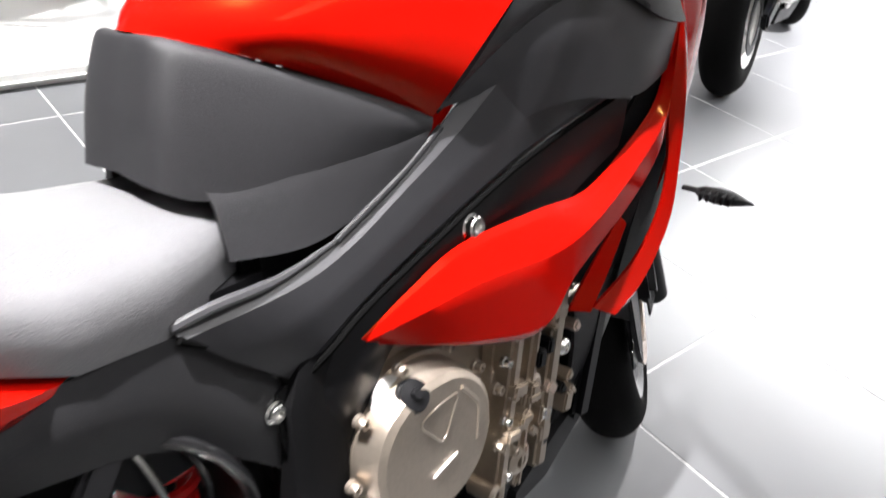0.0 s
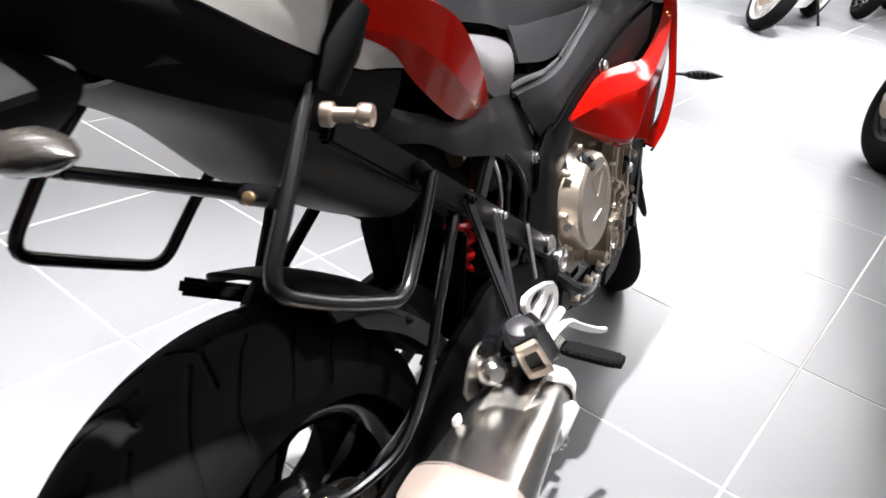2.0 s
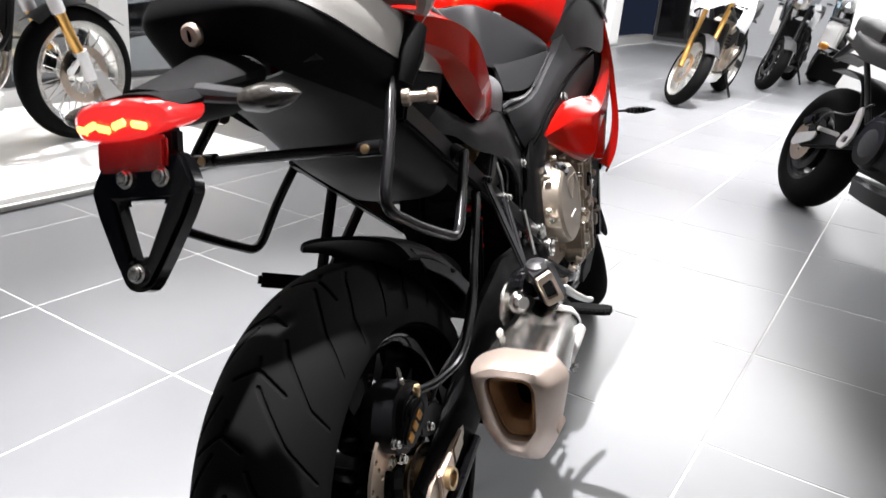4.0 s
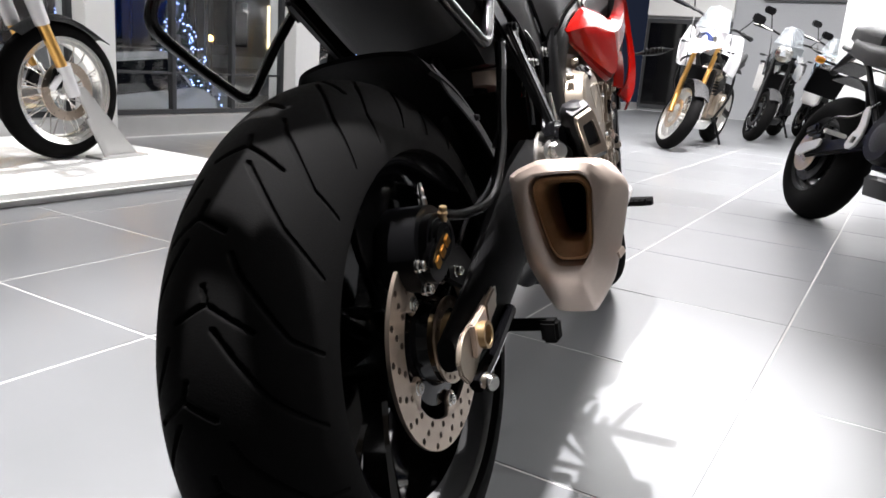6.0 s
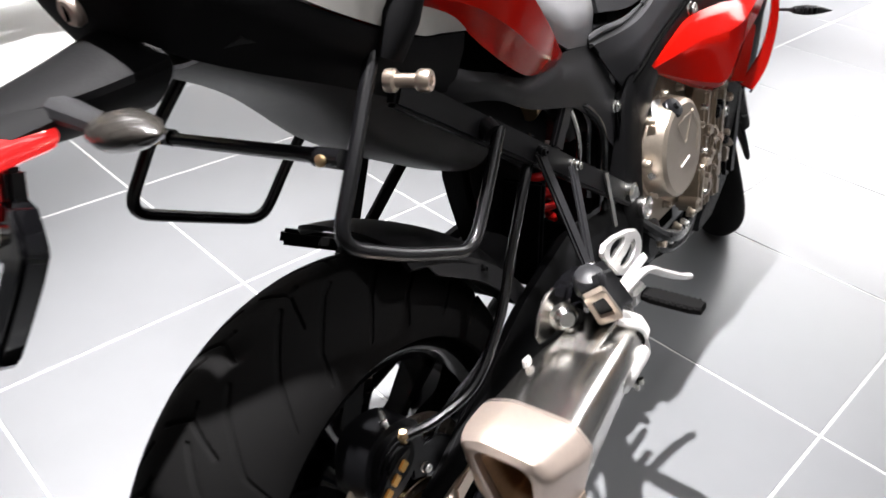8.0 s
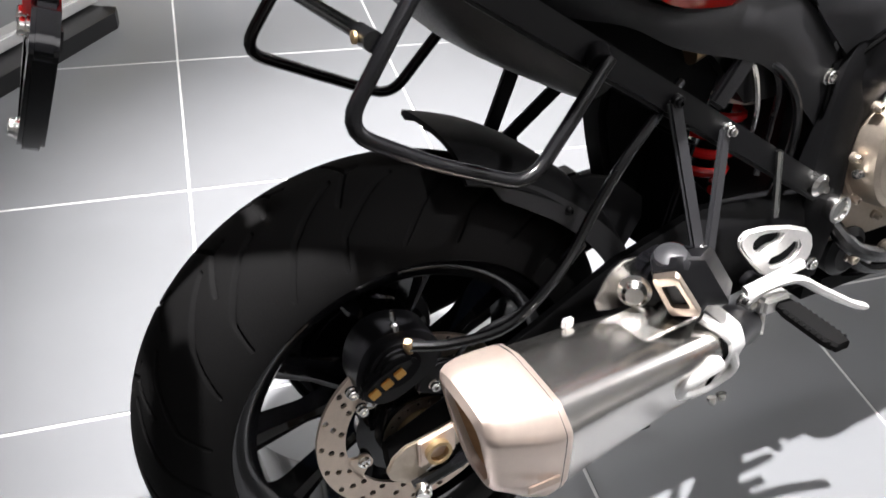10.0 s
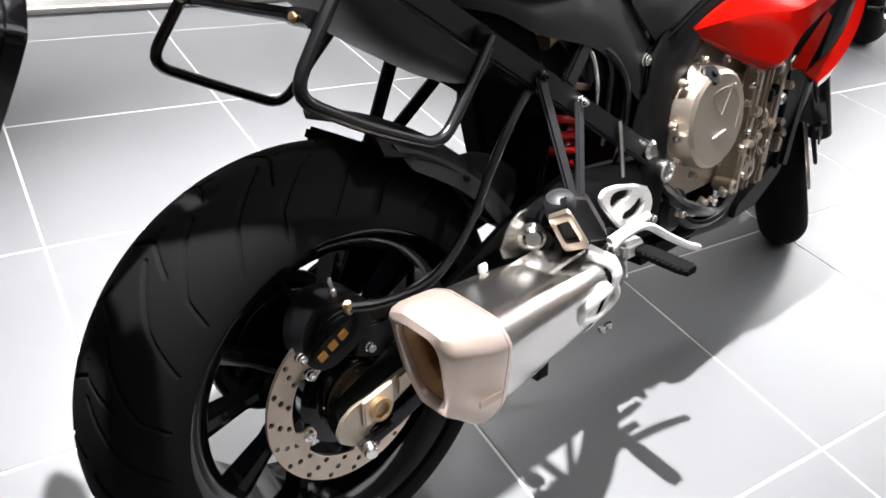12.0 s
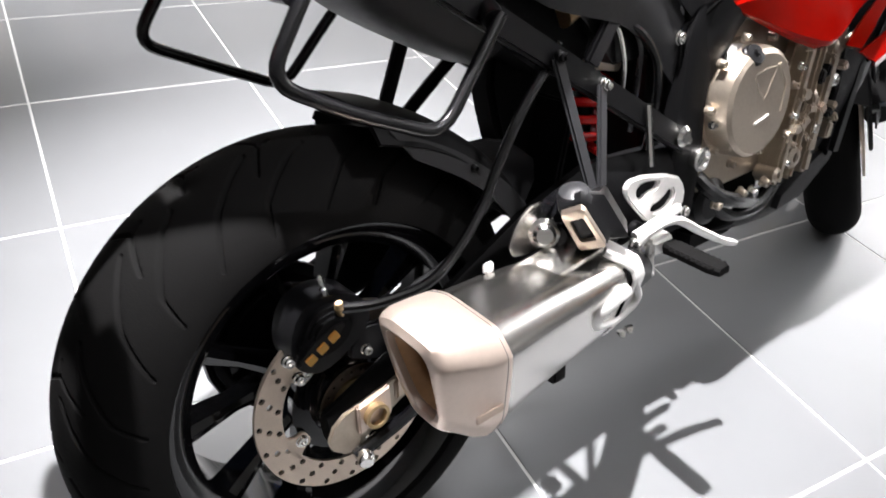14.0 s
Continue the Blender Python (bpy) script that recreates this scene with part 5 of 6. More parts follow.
both("tank_side_panel", lambda: skin([[(0.137, 0.79, 0.9), (0.16, 0.87, 0.965), (0.172, 0.95, 1.0), (0.178, 1.05, 1.02), (0.178, 1.15, 1.01), (0.168, 1.225, 0.99)], [(0.147, 0.845, 0.905), (0.165, 0.9, 0.935), (0.178, 0.98, 0.945), (0.183, 1.06, 0.95), (0.182, 1.15, 0.94), (0.17, 1.22, 0.925)], [(0.151, 0.88, 0.86), (0.162, 0.92, 0.872), (0.174, 0.99, 0.872), (0.178, 1.06, 0.857), (0.175, 1.13, 0.85), (0.165, 1.21, 0.86)]], 30, 12, 0.005, True), FRAME, "black grained panel beside the tank", None, 24)

# fairing
WING_TOP = [(0.142, 0.668, 0.716), (0.150, 0.730, 0.745), (0.155, 0.800, 0.766), (0.165, 0.920, 0.764), (0.168, 1.011, 0.757), (0.167, 1.102, 0.784), (0.163, 1.186, 0.823), (0.156, 1.222, 0.880), (0.150, 1.240, 0.950)]
WING_LOW = [(0.138, 0.684, 0.700), (0.152, 0.760, 0.664), (0.162, 0.835, 0.632), (0.172, 0.907, 0.616), (0.178, 0.955, 0.668), (0.178, 1.080, 0.712), (0.174, 1.165, 0.756), (0.168, 1.205, 0.815), (0.160, 1.235, 0.900)]
WING_BULGE = [0.004, 0.012, 0.018, 0.022, 0.022, 0.018, 0.015, 0.012, 0.01]


def wing_line(k, out):
    return [(*(V(*a).lerp(V(*b), k) + V(c * out, 0, 0)),) for a, b, c in zip(WING_TOP, WING_LOW, WING_BULGE)]


both("side_fairing", lambda: skin([wing_line(0, 0), wing_line(0.06, 0.35), wing_line(0.27, 1.0), wing_line(0.31, 1.1), wing_line(0.9, 0.75), wing_line(0.96, 0.5), wing_line(1, 0)], 50, 24, 0.005, True), RED, "glossy red side fairing", None, 24)
both("fairing_blade", lambda: skin([[(0.170, 0.985, 0.606), (0.174, 1.022, 0.648), (0.170, 1.1, 0.694)], [(0.186, 1.01, 0.598), (0.187, 1.045, 0.638), (0.178, 1.104, 0.683)], [(0.170, 1.038, 0.584), (0.174, 1.068, 0.622), (0.170, 1.108, 0.664)]], 16, 8, 0.005, True), RED, "slim red fairing blade", None, 45)
both("outer_blade", lambda: skin([[(0.172, 1.04, 0.585), (0.182, 1.118, 0.619), (0.184, 1.175, 0.664), (0.18, 1.206, 0.72), (0.172, 1.214, 0.804), (0.16, 1.22, 0.92)], [(0.186, 1.075, 0.563), (0.194, 1.138, 0.596), (0.194, 1.2, 0.66), (0.188, 1.226, 0.738), (0.18, 1.242, 0.836), (0.165, 1.24, 0.94)], [(0.172, 1.11, 0.545), (0.18, 1.157, 0.574), (0.18, 1.227, 0.66), (0.174, 1.247, 0.757), (0.166, 1.268, 0.868), (0.152, 1.26, 0.96)]], 30, 12, 0.005, True), RED, "red outer fairing blade with a pointed foot", None, 45)
both("front_fairing", lambda: skin([[(0.150, 1.26, 0.97), (0.160, 1.27, 0.87), (0.165, 1.25, 0.75), (0.150, 1.23, 0.66), (0.130, 1.2, 0.60)], [(0.140, 1.37, 0.985), (0.150, 1.34, 0.88), (0.155, 1.29, 0.76), (0.140, 1.25, 0.67), (0.120, 1.22, 0.61)], [(0.105, 1.44, 0.99), (0.125, 1.41, 0.89), (0.130, 1.35, 0.77), (0.115, 1.28, 0.68), (0.100, 1.24, 0.62)]], 24, 10, 0.005), RED, "glossy red front fairing", None, 60)
both("radiator_side", lambda: skin([[(0.150, 1.02, 0.64), (0.152, 1.1, 0.66), (0.145, 1.19, 0.68)], [(0.146, 1.04, 0.5), (0.146, 1.1, 0.5), (0.135, 1.17, 0.52)], [(0.12, 1.03, 0.38), (0.12, 1.09, 0.38), (0.11, 1.14, 0.4)]], 14, 10, 0.006), PLASTIC, "black radiator side duct")
B("wing_liner", skin([[(0.13, 0.95, 0.75), (0.145, 1.08, 0.77), (0.152, 1.262, 0.92)], [(0.14, 0.93, 0.66), (0.158, 1.08, 0.66), (0.165, 1.24, 0.78)], [(0.13, 0.97, 0.6), (0.15, 1.08, 0.58), (0.158, 1.215, 0.66)]], 14, 10, 0.006), ARM, "black inner fairing liner")
both("fairing_inner", lambda: skin([[(0.154, 1.12, 0.55), (0.16, 1.145, 0.64), (0.163, 1.18, 0.72), (0.163, 1.21, 0.8)], [(0.142, 1.22, 0.55), (0.15, 1.24, 0.64), (0.153, 1.255, 0.72), (0.152, 1.265, 0.8)], [(0.12, 1.3, 0.57), (0.125, 1.33, 0.65), (0.128, 1.34, 0.73), (0.128, 1.34, 0.8)]], 14, 10, 0.005), ARM, "black inner panel of the fairing")
B("radiator", box((0, 1.12, 0.58), (0.3, 0.04, 0.42), 0.01, (-14, 0, 0)), SATIN, "black radiator")
B("air_duct", skin([[(0.12, 0.95, 0.81), (0.14, 1.05, 0.83), (0.15, 1.18, 0.88)], [(0.11, 0.98, 0.78), (0.12, 1.08, 0.79), (0.13, 1.2, 0.83)]], 10, 4, 0.01), SATIN, "black inner air duct")
B("nose", loft([[V(x * w, y, z + 0.09 * h * (1 - x * x)) for x in (-1, -.7, -.35, 0, .35, .7, 1)] + [V(x * w * 0.7, y - 0.02, z - 0.14 * h) for x in (1, 0, -1)] for y, z, w, h in ((1.3, 0.98, 0.13, 1.0), (1.42, 0.97, 0.09, 0.9), (1.55, 0.93, 0.045, 0.6), (1.62, 0.9, 0.02, 0.3))]), RED, "red nose with headlights")
B("windscreen", skin([[(-0.15, 1.4, 1.05), (0.0, 1.5, 1.06), (0.15, 1.4, 1.05)], [(-0.14, 1.32, 1.2), (0.0, 1.4, 1.22), (0.14, 1.32, 1.2)], [(-0.1, 1.24, 1.33), (0.0, 1.3, 1.35), (0.1, 1.24, 1.33)]], 16, 10, 0.004), GLASS, "clear touring windscreen")
def front_blinker(s):
    ob = B("front_indicator", loft([[V(s * x, 1.266 + math.cos(k) * w, 0.682 - (x - 0.2) * 0.04 + math.sin(k) * w * 0.5) for k in [math.pi * 2 * i / 14 for i in range(14)]] for x, w in ((0.18, 0.006), (0.2, 0.007), (0.208, 0.014), (0.23, 0.02), (0.25, 0.018), (0.268, 0.01), (0.282, 0.002))]), PLASTIC, "leaf-shaped black front indicator with slots")
    for i in range(5):
        B("slot", box((s * (0.215 + i * 0.01), 1.252, 0.683), (0.004, 0.02, 0.012), 0.001), SATIN, "", ob)


front_blinker(1)
front_blinker(-1)
both("mirror_arm", lambda: tube([(0.12, 1.28, 1.08), (0.3, 1.2, 1.16)], 0.008, 8), SATIN, "black mirror stalk")
both("mirror_head", lambda: box((0.36, 1.18, 1.18), (0.14, 0.03, 0.08), 0.014), PLASTIC, "black rear view mirror")
bars = B("handlebar", tube([(-0.4, 0.98, 1.12), (-0.2, 1.08, 1.14), (0.0, 1.12, 1.12), (0.2, 1.08, 1.14), (0.4, 0.98, 1.12)], 0.011, 10, 0.05), SATIN, "black wide handlebar")
for s in (-1, 1):
    B("grip", tube([(s * 0.27, 1.043, 1.132), (s * 0.4, 0.978, 1.12)], 0.017, 12), RUBBER, "", bars)

# engine
engine = B("engine", loft([[V(x, y, z) for y, z in chaikin([(0.62, 0.42), (0.64, 0.62), (0.72, 0.68), (0.95, 0.68), (1.05, 0.6), (1.0, 0.46), (0.9, 0.4), (0.7, 0.4)], 1)] for x in (-0.16, -0.12, 0.08, 0.115)]), BRONZE, "champagne coloured four cylinder engine")
COVER = chaikin([(0.635, 0.575), (0.66, 0.632), (0.72, 0.656), (0.79, 0.642), (0.838, 0.585), (0.838, 0.51), (0.79, 0.458), (0.71, 0.455), (0.652, 0.505)], 2)
B("clutch_flange", side_plate(COVER, 0.1, 0.034, 0.006), BRONZE, "", engine)
B("clutch_cover", loft([[V(x, 0.742 + (y - 0.742) * k, 0.555 + (z - 0.555) * k) for y, z in COVER] for x, k in ((0.12, 0.95), (0.155, 0.92), (0.165, 0.89), (0.17, 0.82), (0.1695, 0.4))]), BRONZE, "champagne cast clutch cover", engine)
B("cover_rib", tube([(0.1685, 0.742, 0.61), (0.1685, 0.708, 0.604), (0.1685, 0.745, 0.558), (0.1685, 0.772, 0.61), (0.1685, 0.742, 0.61)], 0.0022, 8, 0.012), BRONZE, "", engine)
B("cover_rib", tube([(0.1685, 0.776, 0.612), (0.1685, 0.805, 0.575), (0.1685, 0.8, 0.53)], 0.003, 8, 0.012), BRONZE, "", engine)
B("cover_mark", box((0.17, 0.745, 0.528), (0.003, 0.04, 0.004), 0.001, (12, 0, 0)), ALLOY, "", engine)
for i, (y, z) in enumerate(((0.638, 0.56), (0.656, 0.628), (0.712, 0.658), (0.785, 0.648), (0.834, 0.596), (0.84, 0.515), (0.795, 0.458), (0.72, 0.452), (0.66, 0.492))):
    B("cover_bolt", bolt_mesh((0.143, y, z), (1, 0, 0), 0.006, 0.009), BRONZE, "", engine)
B("filler_plug", lathe([(0, -0.02), (0.017, -0.02), (0.018, -0.004), (0.018, 0.004), (0.016, 0.006), (0.016, 0.009), (0.006, 0.01), (0.005, 0.016), (0, 0.016)], (0.158, 0.712, 0.632), (1, -0.15, 0.8), 20), SATIN, "black oil filler plug", engine)
B("filler_neck", lathe([(0.02, -0.03), (0.03, -0.03), (0.03, -0.006), (0.022, -0.004)], (0.154, 0.702, 0.629), (1, -0.15, 0.8), 20), ALLOY, "", engine)
for y, w in ((0.875, 0.022), (0.915, 0.016), (0.965, 0.026)):
    B("casing_rib", beam((0.135, y + 0.03, 0.64), (0.135, y - 0.02, 0.38), 0.05, w, 0.006), BRONZE, "", engine)
for y, z, r in ((0.9, 0.66, 0.018), (0.95, 0.62, 0.013), (0.99, 0.6, 0.015), (0.93, 0.52, 0.016), (0.9, 0.42, 0.022), (0.85, 0.4, 0.014), (0.96, 0.46, 0.013), (1.0, 0.54, 0.012)):
    B("casing_boss", lathe([(0, -0.03), (r, -0.03), (r, 0.006), (r * 0.7, 0.01), (r * 0.4, 0.01), (r * 0.4, 0.004), (0, 0.004)], (0.15, y, z), (1, 0, 0), 16), BRONZE if r > 0.0135 else CHROME, "", engine)
rng = random.Random(4)
for i in range(26):
    y, z = 0.872 + 0.165 * rng.random(), 0.41 + 0.24 * rng.random()
    B("casting_detail", box((0.142 + 0.012 * rng.random(), y, z), (0.03, 0.01 + 0.022 * rng.random(), 0.008 + 0.02 * rng.random()), 0.003, (rng.choice((-14, -10, 40, 76)), 0, 0)), rng.choice((BRONZE, BRONZE, BRONZE, SATIN, CAP)), "", engine)
for i in range(9):
    B("flange_bolt", bolt_mesh((0.158, 0.868 + 0.018 * math.sin(i * 2.1), 0.42 + i * 0.028), (1, 0, 0), 0.0055, 0.008), BRONZE if i % 3 else CHROME, "", engine)
B("pulse_cover", side_plate(chaikin([(0.87, 0.62), (0.96, 0.66), (1.02, 0.6), (1.0, 0.48), (0.93, 0.4), (0.88, 0.44)], 2), 0.11, 0.03, 0.008), BRONZE, "", engine)
B("cylinder_head", box((0.0, 0.98, 0.66), (0.27, 0.16, 0.12), 0.02, (-28, 0, 0)), BRONZE, "", engine)
B("water_pump", lathe([(0, -0.02), (0.04, -0.02), (0.042, 0.004), (0.03, 0.012), (0, 0.012)], (0.115, 0.71, 0.38), (1, 0, 0), 20), SATIN, "", engine)
for i in range(5):
    B("lower_bolt", bolt_mesh((0.15, 0.68 + i * 0.035, 0.395 - 0.008 * (i % 2)), (1, 0, -0.2), 0.008, 0.01), CHROME if i % 2 else BRONZE, "", engine)
B("coolant_hose", tube(spline([(0.12, 0.66, 0.44), (0.15, 0.68, 0.41), (0.15, 0.75, 0.38), (0.12, 0.85, 0.34)], 20), 0.013, 10), HOSE, "", engine)
B("belly_pan", skin([[(0.09, 0.84, 0.33), (0.105, 0.96, 0.35), (0.11, 1.1, 0.36)], [(0.095, 0.84, 0.29), (0.11, 0.96, 0.285), (0.095, 1.1, 0.29)], [(0.04, 0.84, 0.25), (0.05, 0.96, 0.235), (0.04, 1.1, 0.25)]], 18, 10, 0.005), PLASTIC, "black belly pan")
B("belly_blade", loft([[V(0.118, y, z), V(0.132, y, z), V(0.132, y2, z2), V(0.118, y2, z2)] for y, z, y2, z2 in ((0.92, 0.305, 0.93, 0.33), (1.0, 0.31, 1.03, 0.375), (1.09, 0.36, 1.11, 0.40))]), PLASTIC, "black belly pan blade")
B("sump", merge(box((-0.02, 0.88, 0.245), (0.12, 0.24, 0.09), 0.03), box((-0.02, 0.84, 0.345), (0.17, 0.28, 0.12), 0.03)), ARM, "black sump and collector box")
B("catch_hose", tube(spline([(0.11, 0.7, 0.4), (0.125, 0.76, 0.345), (0.125, 0.86, 0.335), (0.11, 0.95, 0.37)], 20), 0.014, 10), HOSE, "black lower coolant hose")
B("side_stand", merge(tube([(-0.12, 0.66, 0.33), (-0.27, 0.58, 0.085)], 0.013, 10), box((-0.275, 0.575, 0.078), (0.07, 0.05, 0.01), 0.003, (0, -13.5, 0))), SATIN, "black side stand")

# front wheel, turned to the left
FRONT = V(0, 1.548, 0.30)
HEAD = V(0, 1.21, 0.95)
STEER = Matrix.Translation((-0.08, 0, 0)) @ Matrix.Translation(HEAD) @ Matrix.Rotation(radians(30), 4, V(0, -0.43, 0.90).normalized()) @ Matrix.Translation(-HEAD)



def F(name, bm, mat, label="", parent=None, sharp=32):
    return B(name, moved(bm, STEER), mat, label, parent, sharp)


front_wheel = F("front_wheel", moved(lathe([(0.025, -0.06), (0.04, -0.05), (0.04, 0.05), (0.025, 0.06)], (0, 0, 0), (1, 0, 0), 24), pose(*FRONT)), GLOSS, "black cast alloy front wheel")
F("tyre", moved(tyre_mesh(0.302, 0.062, 0.224, 200, 28, False), pose(*FRONT)), RUBBER, "black rubber front tyre", front_wheel, 60)
F("rim", moved(lathe([(r, a * 0.66) for r, a in RIM], (0, 0, 0), (1, 0, 0), 72, closed=True), pose(*FRONT)), GLOSS, "", front_wheel)
for i in range(5):
    for s in (-1, 1):
        k = radians(i * 72 + 10)
        k2 = k + s * radians(15)
        F("spoke", beam(FRONT + V(0, math.cos(k) * 0.03, math.sin(k) * 0.03), FRONT + V(0, math.cos(k2) * 0.2, math.sin(k2) * 0.2), 0.03, 0.014), GLOSS, "", front_wheel)
for s in (-1, 1):
    F("brake_disc", moved(drilled_ring(0.115, 0.16, 0.005, 3, 44, 0.004), pose(FRONT.x + s * 0.068, FRONT.y, FRONT.z)), DISC, "", front_wheel)
    F("fork_leg", tube([(s * 0.105, 1.53, 0.29), (s * 0.105, 1.28, 0.95)], [0.03, 0.027], 16), SATIN, "black fork leg")
    F("front_caliper", box((s * 0.095, 1.46, 0.38), (0.05, 0.07, 0.12), 0.014, (-25, 0, 0)), SATIN, "black front brake caliper")
F("front_mudguard", skin([[(x, 1.548 - 0.335 * math.cos(radians(k)), 0.3 + 0.335 * math.sin(radians(k)) - abs(x) * 0.35) for k in (20, 45, 75, 105, 130)] for x in (-0.08, -0.05, 0.0, 0.05, 0.08)], 24, 14, 0.004), PLASTIC, "black front mudguard")
for side_sign in (1, -1):
    skirt = side_plate(chaikin([(1.24, 0.33), (1.27, 0.5), (1.36, 0.6), (1.47, 0.63), (1.56, 0.6), (1.5, 0.5), (1.44, 0.4), (1.36, 0.3), (1.28, 0.26)], 2), 0.078, 0.008, 0.003)
    F("mudguard_skirt", skirt if side_sign > 0 else mirror(skirt), PLASTIC, "black side skirt of the front mudguard")
for side_sign in (1, -1):
    guard = skin([[(0.09, 1.36, 0.52), (0.1, 1.42, 0.42), (0.1, 1.45, 0.28)], [(0.105, 1.42, 0.56), (0.118, 1.48, 0.44), (0.112, 1.5, 0.3)]], 12, 6, 0.004)
    F("fork_guard", guard if side_sign > 0 else mirror(guard), PLASTIC, "black fork guard")

# ---------------------------------------------------------------- other motorcycles
def spoked_wheel(ob, name, y, R, half, rim_mat, spoke_mat, spokes=18, wire=True, turn=Matrix()):
    c = V(0, y, R)

    def part_at(nm, bm, *rest):
        return part(nm, moved(bm, turn), *rest)

    w = part_at(name, moved(lathe([(0.02, -0.05), (0.04, -0.04), (0.035, 0), (0.04, 0.04), (0.02, 0.05)], (0, 0, 0), (1, 0, 0), 18), pose(*c)), rim_mat, ob)
    rr = R - half * (1.2 if wire else 1.55)
    part_at("tyre", moved(tyre_mesh(R, half, rr, 120, 20, False), pose(*c)), RUBBER, w, "black rubber tyre", 60)
    part_at("rim", moved(lathe([(rr + 0.004, half * 0.8), (rr + 0.006, half * 0.9), (rr - 0.012, half * 0.8), (rr - 0.024, half * 0.3), (rr - 0.024, -half * 0.3), (rr - 0.012, -half * 0.8), (rr + 0.006, -half * 0.9), (rr + 0.004, -half * 0.8), (rr - 0.03, -half * 0.6), (rr - 0.036, 0), (rr - 0.03, half * 0.6)], (0, 0, 0), (1, 0, 0), 56, closed=True), pose(*c)), rim_mat, w)
    for i in range(spokes):
        k, s = 2 * math.pi * i / spokes, 1 if i % 2 else -1
        k2 = k + (0.32 if i % 4 < 2 else -0.32) * (1 if wire else 0.4)
        a, b = c + V(s * 0.036, 0.035 * math.cos(k), 0.035 * math.sin(k)), c + V(s * half * 0.4, (rr - 0.02) * math.cos(k2), (rr - 0.02) * math.sin(k2))
        part_at("spoke", tube([a, b], 0.0028 if wire else 0.011, 6), spoke_mat, w)
    part_at("brake_disc", moved(drilled_ring(0.095, 0.14, 0.005, 2, 28, 0.004), pose(half * 0.95, y, R)), DISC if wire else FRAME, w)
    return w


def other_bike(m, label, paint, fork_mat, rim_mat, group, wire=True, cases=False, screen=False, tall=0.0, beak=False, accent=None, silencer=True, steer=28.0, guards=False):
    """A motorcycle standing on its side stand: rear axle at y = 0, front at 1.5."""
    ob = empty("motorcycle", label, "motorcycle", m, group)
    fr, rr = 0.325 if beak else 0.30, 0.32
    pivot, axis = V(0, 1.2, 0.98 + tall), V(0, -0.34, 0.94).normalized()
    turn = Matrix.Translation(pivot) @ Matrix.Rotation(radians(steer), 4, axis) @ Matrix.Translation(-pivot)

    def steered(name, bm, *rest):
        return part(name, moved(bm, turn), *rest)

    spoked_wheel(ob, "rear_wheel", 0, rr, 0.085, rim_mat, rim_mat, 20 if wire else 10, wire)
    spoked_wheel(ob, "front_wheel", 1.5, fr, 0.06, rim_mat, rim_mat, 36 if wire else 10, wire, turn)
    for s in (-1, 1):
        steered("fork_leg", tube([(s * 0.1, 1.5, fr), (s * 0.1, 1.36, fr + 0.3)], 0.026, 12), fork_mat if beak else SATIN, ob)
        steered("fork_tube", tube([(s * 0.1, 1.39, fr + 0.22), (s * 0.1, 1.2, 0.98 + tall)], 0.022, 12), fork_mat, ob)
        part("swingarm", beam((s * 0.12, 0.0, 0.32), (s * 0.11, 0.55, 0.44), 0.035, 0.07, 0.01), SATIN, ob)
        part("footrest", beam((s * 0.14, 0.52, 0.36), (s * 0.27, 0.52, 0.36), 0.03, 0.02, 0.004), RUBBER, ob)
    part("engine", merge(box((0, 0.75, 0.46), (0.34, 0.4, 0.3), 0.05), box((0, 0.83, 0.66), (0.26, 0.24, 0.2), 0.03, (-15, 0, 0)), lathe([(0, -0.19), (0.1, -0.19), (0.11, -0.16), (0.11, 0.16), (0.1, 0.19), (0, 0.19)], (0, 0.68, 0.44), (1, 0, 0), 24)), BRONZE if beak else SATIN, ob, "cast engine block")
    for i in range(5):
        part("engine_fin", box((0, 0.83, 0.58 + i * 0.03), (0.3, 0.26, 0.008), 0.002, (-15, 0, 0)), SATIN, ob)
    part("frame_tube", merge(tube([(0.1, 1.2, 0.92), (0.13, 0.85, 0.78), (0.12, 0.5, 0.5)], 0.018, 10, 0.1), tube([(-0.1, 1.2, 0.92), (-0.13, 0.85, 0.78), (-0.12, 0.5, 0.5)], 0.018, 10, 0.1), tube([(0.1, 0.75, 0.78), (0.11, 0.2, 0.82), (0.08, -0.1, 0.86)], 0.014, 10, 0.1), tube([(-0.1, 0.75, 0.78), (-0.11, 0.2, 0.82), (-0.08, -0.1, 0.86)], 0.014, 10, 0.1)), SATIN if not accent else accent, ob)
    z = tall
    part("fuel_tank", skin([[(-0.1, 0.62, 0.83 + z), (0, 0.6, 0.88 + z), (0.1, 0.62, 0.83 + z)], [(-0.16, 0.78, 0.84 + z), (0, 0.75, 1.0 + z), (0.16, 0.78, 0.84 + z)], [(-0.18, 0.98, 0.86 + z), (0, 0.95, 1.06 + z), (0.18, 0.98, 0.86 + z)], [(-0.13, 1.15, 0.88 + z), (0, 1.15, 1.03 + z), (0.13, 1.15, 0.88 + z)]], 20, 20, 0.01), paint, ob, "", 60)
    part("seat", loft([seat_ring(0.64, 0.82 + z, 0.09, 0.05, 0.04), seat_ring(0.45, 0.8 + z, 0.14, 0.05, 0.05), seat_ring(0.2, 0.82 + z, 0.13, 0.05, 0.06), seat_ring(-0.05, 0.88 + z, 0.1, 0.05, 0.05)]), SEATSIDE, ob, "", 60)
    if guards:
        for s in (-1, 1):
            part("fork_guard", tube([(s * 0.1, 1.36, fr + 0.3), (s * 0.1, 1.2, 0.98 + tall)], [0.034, 0.044], 12), paint, ob, "white fork guard")
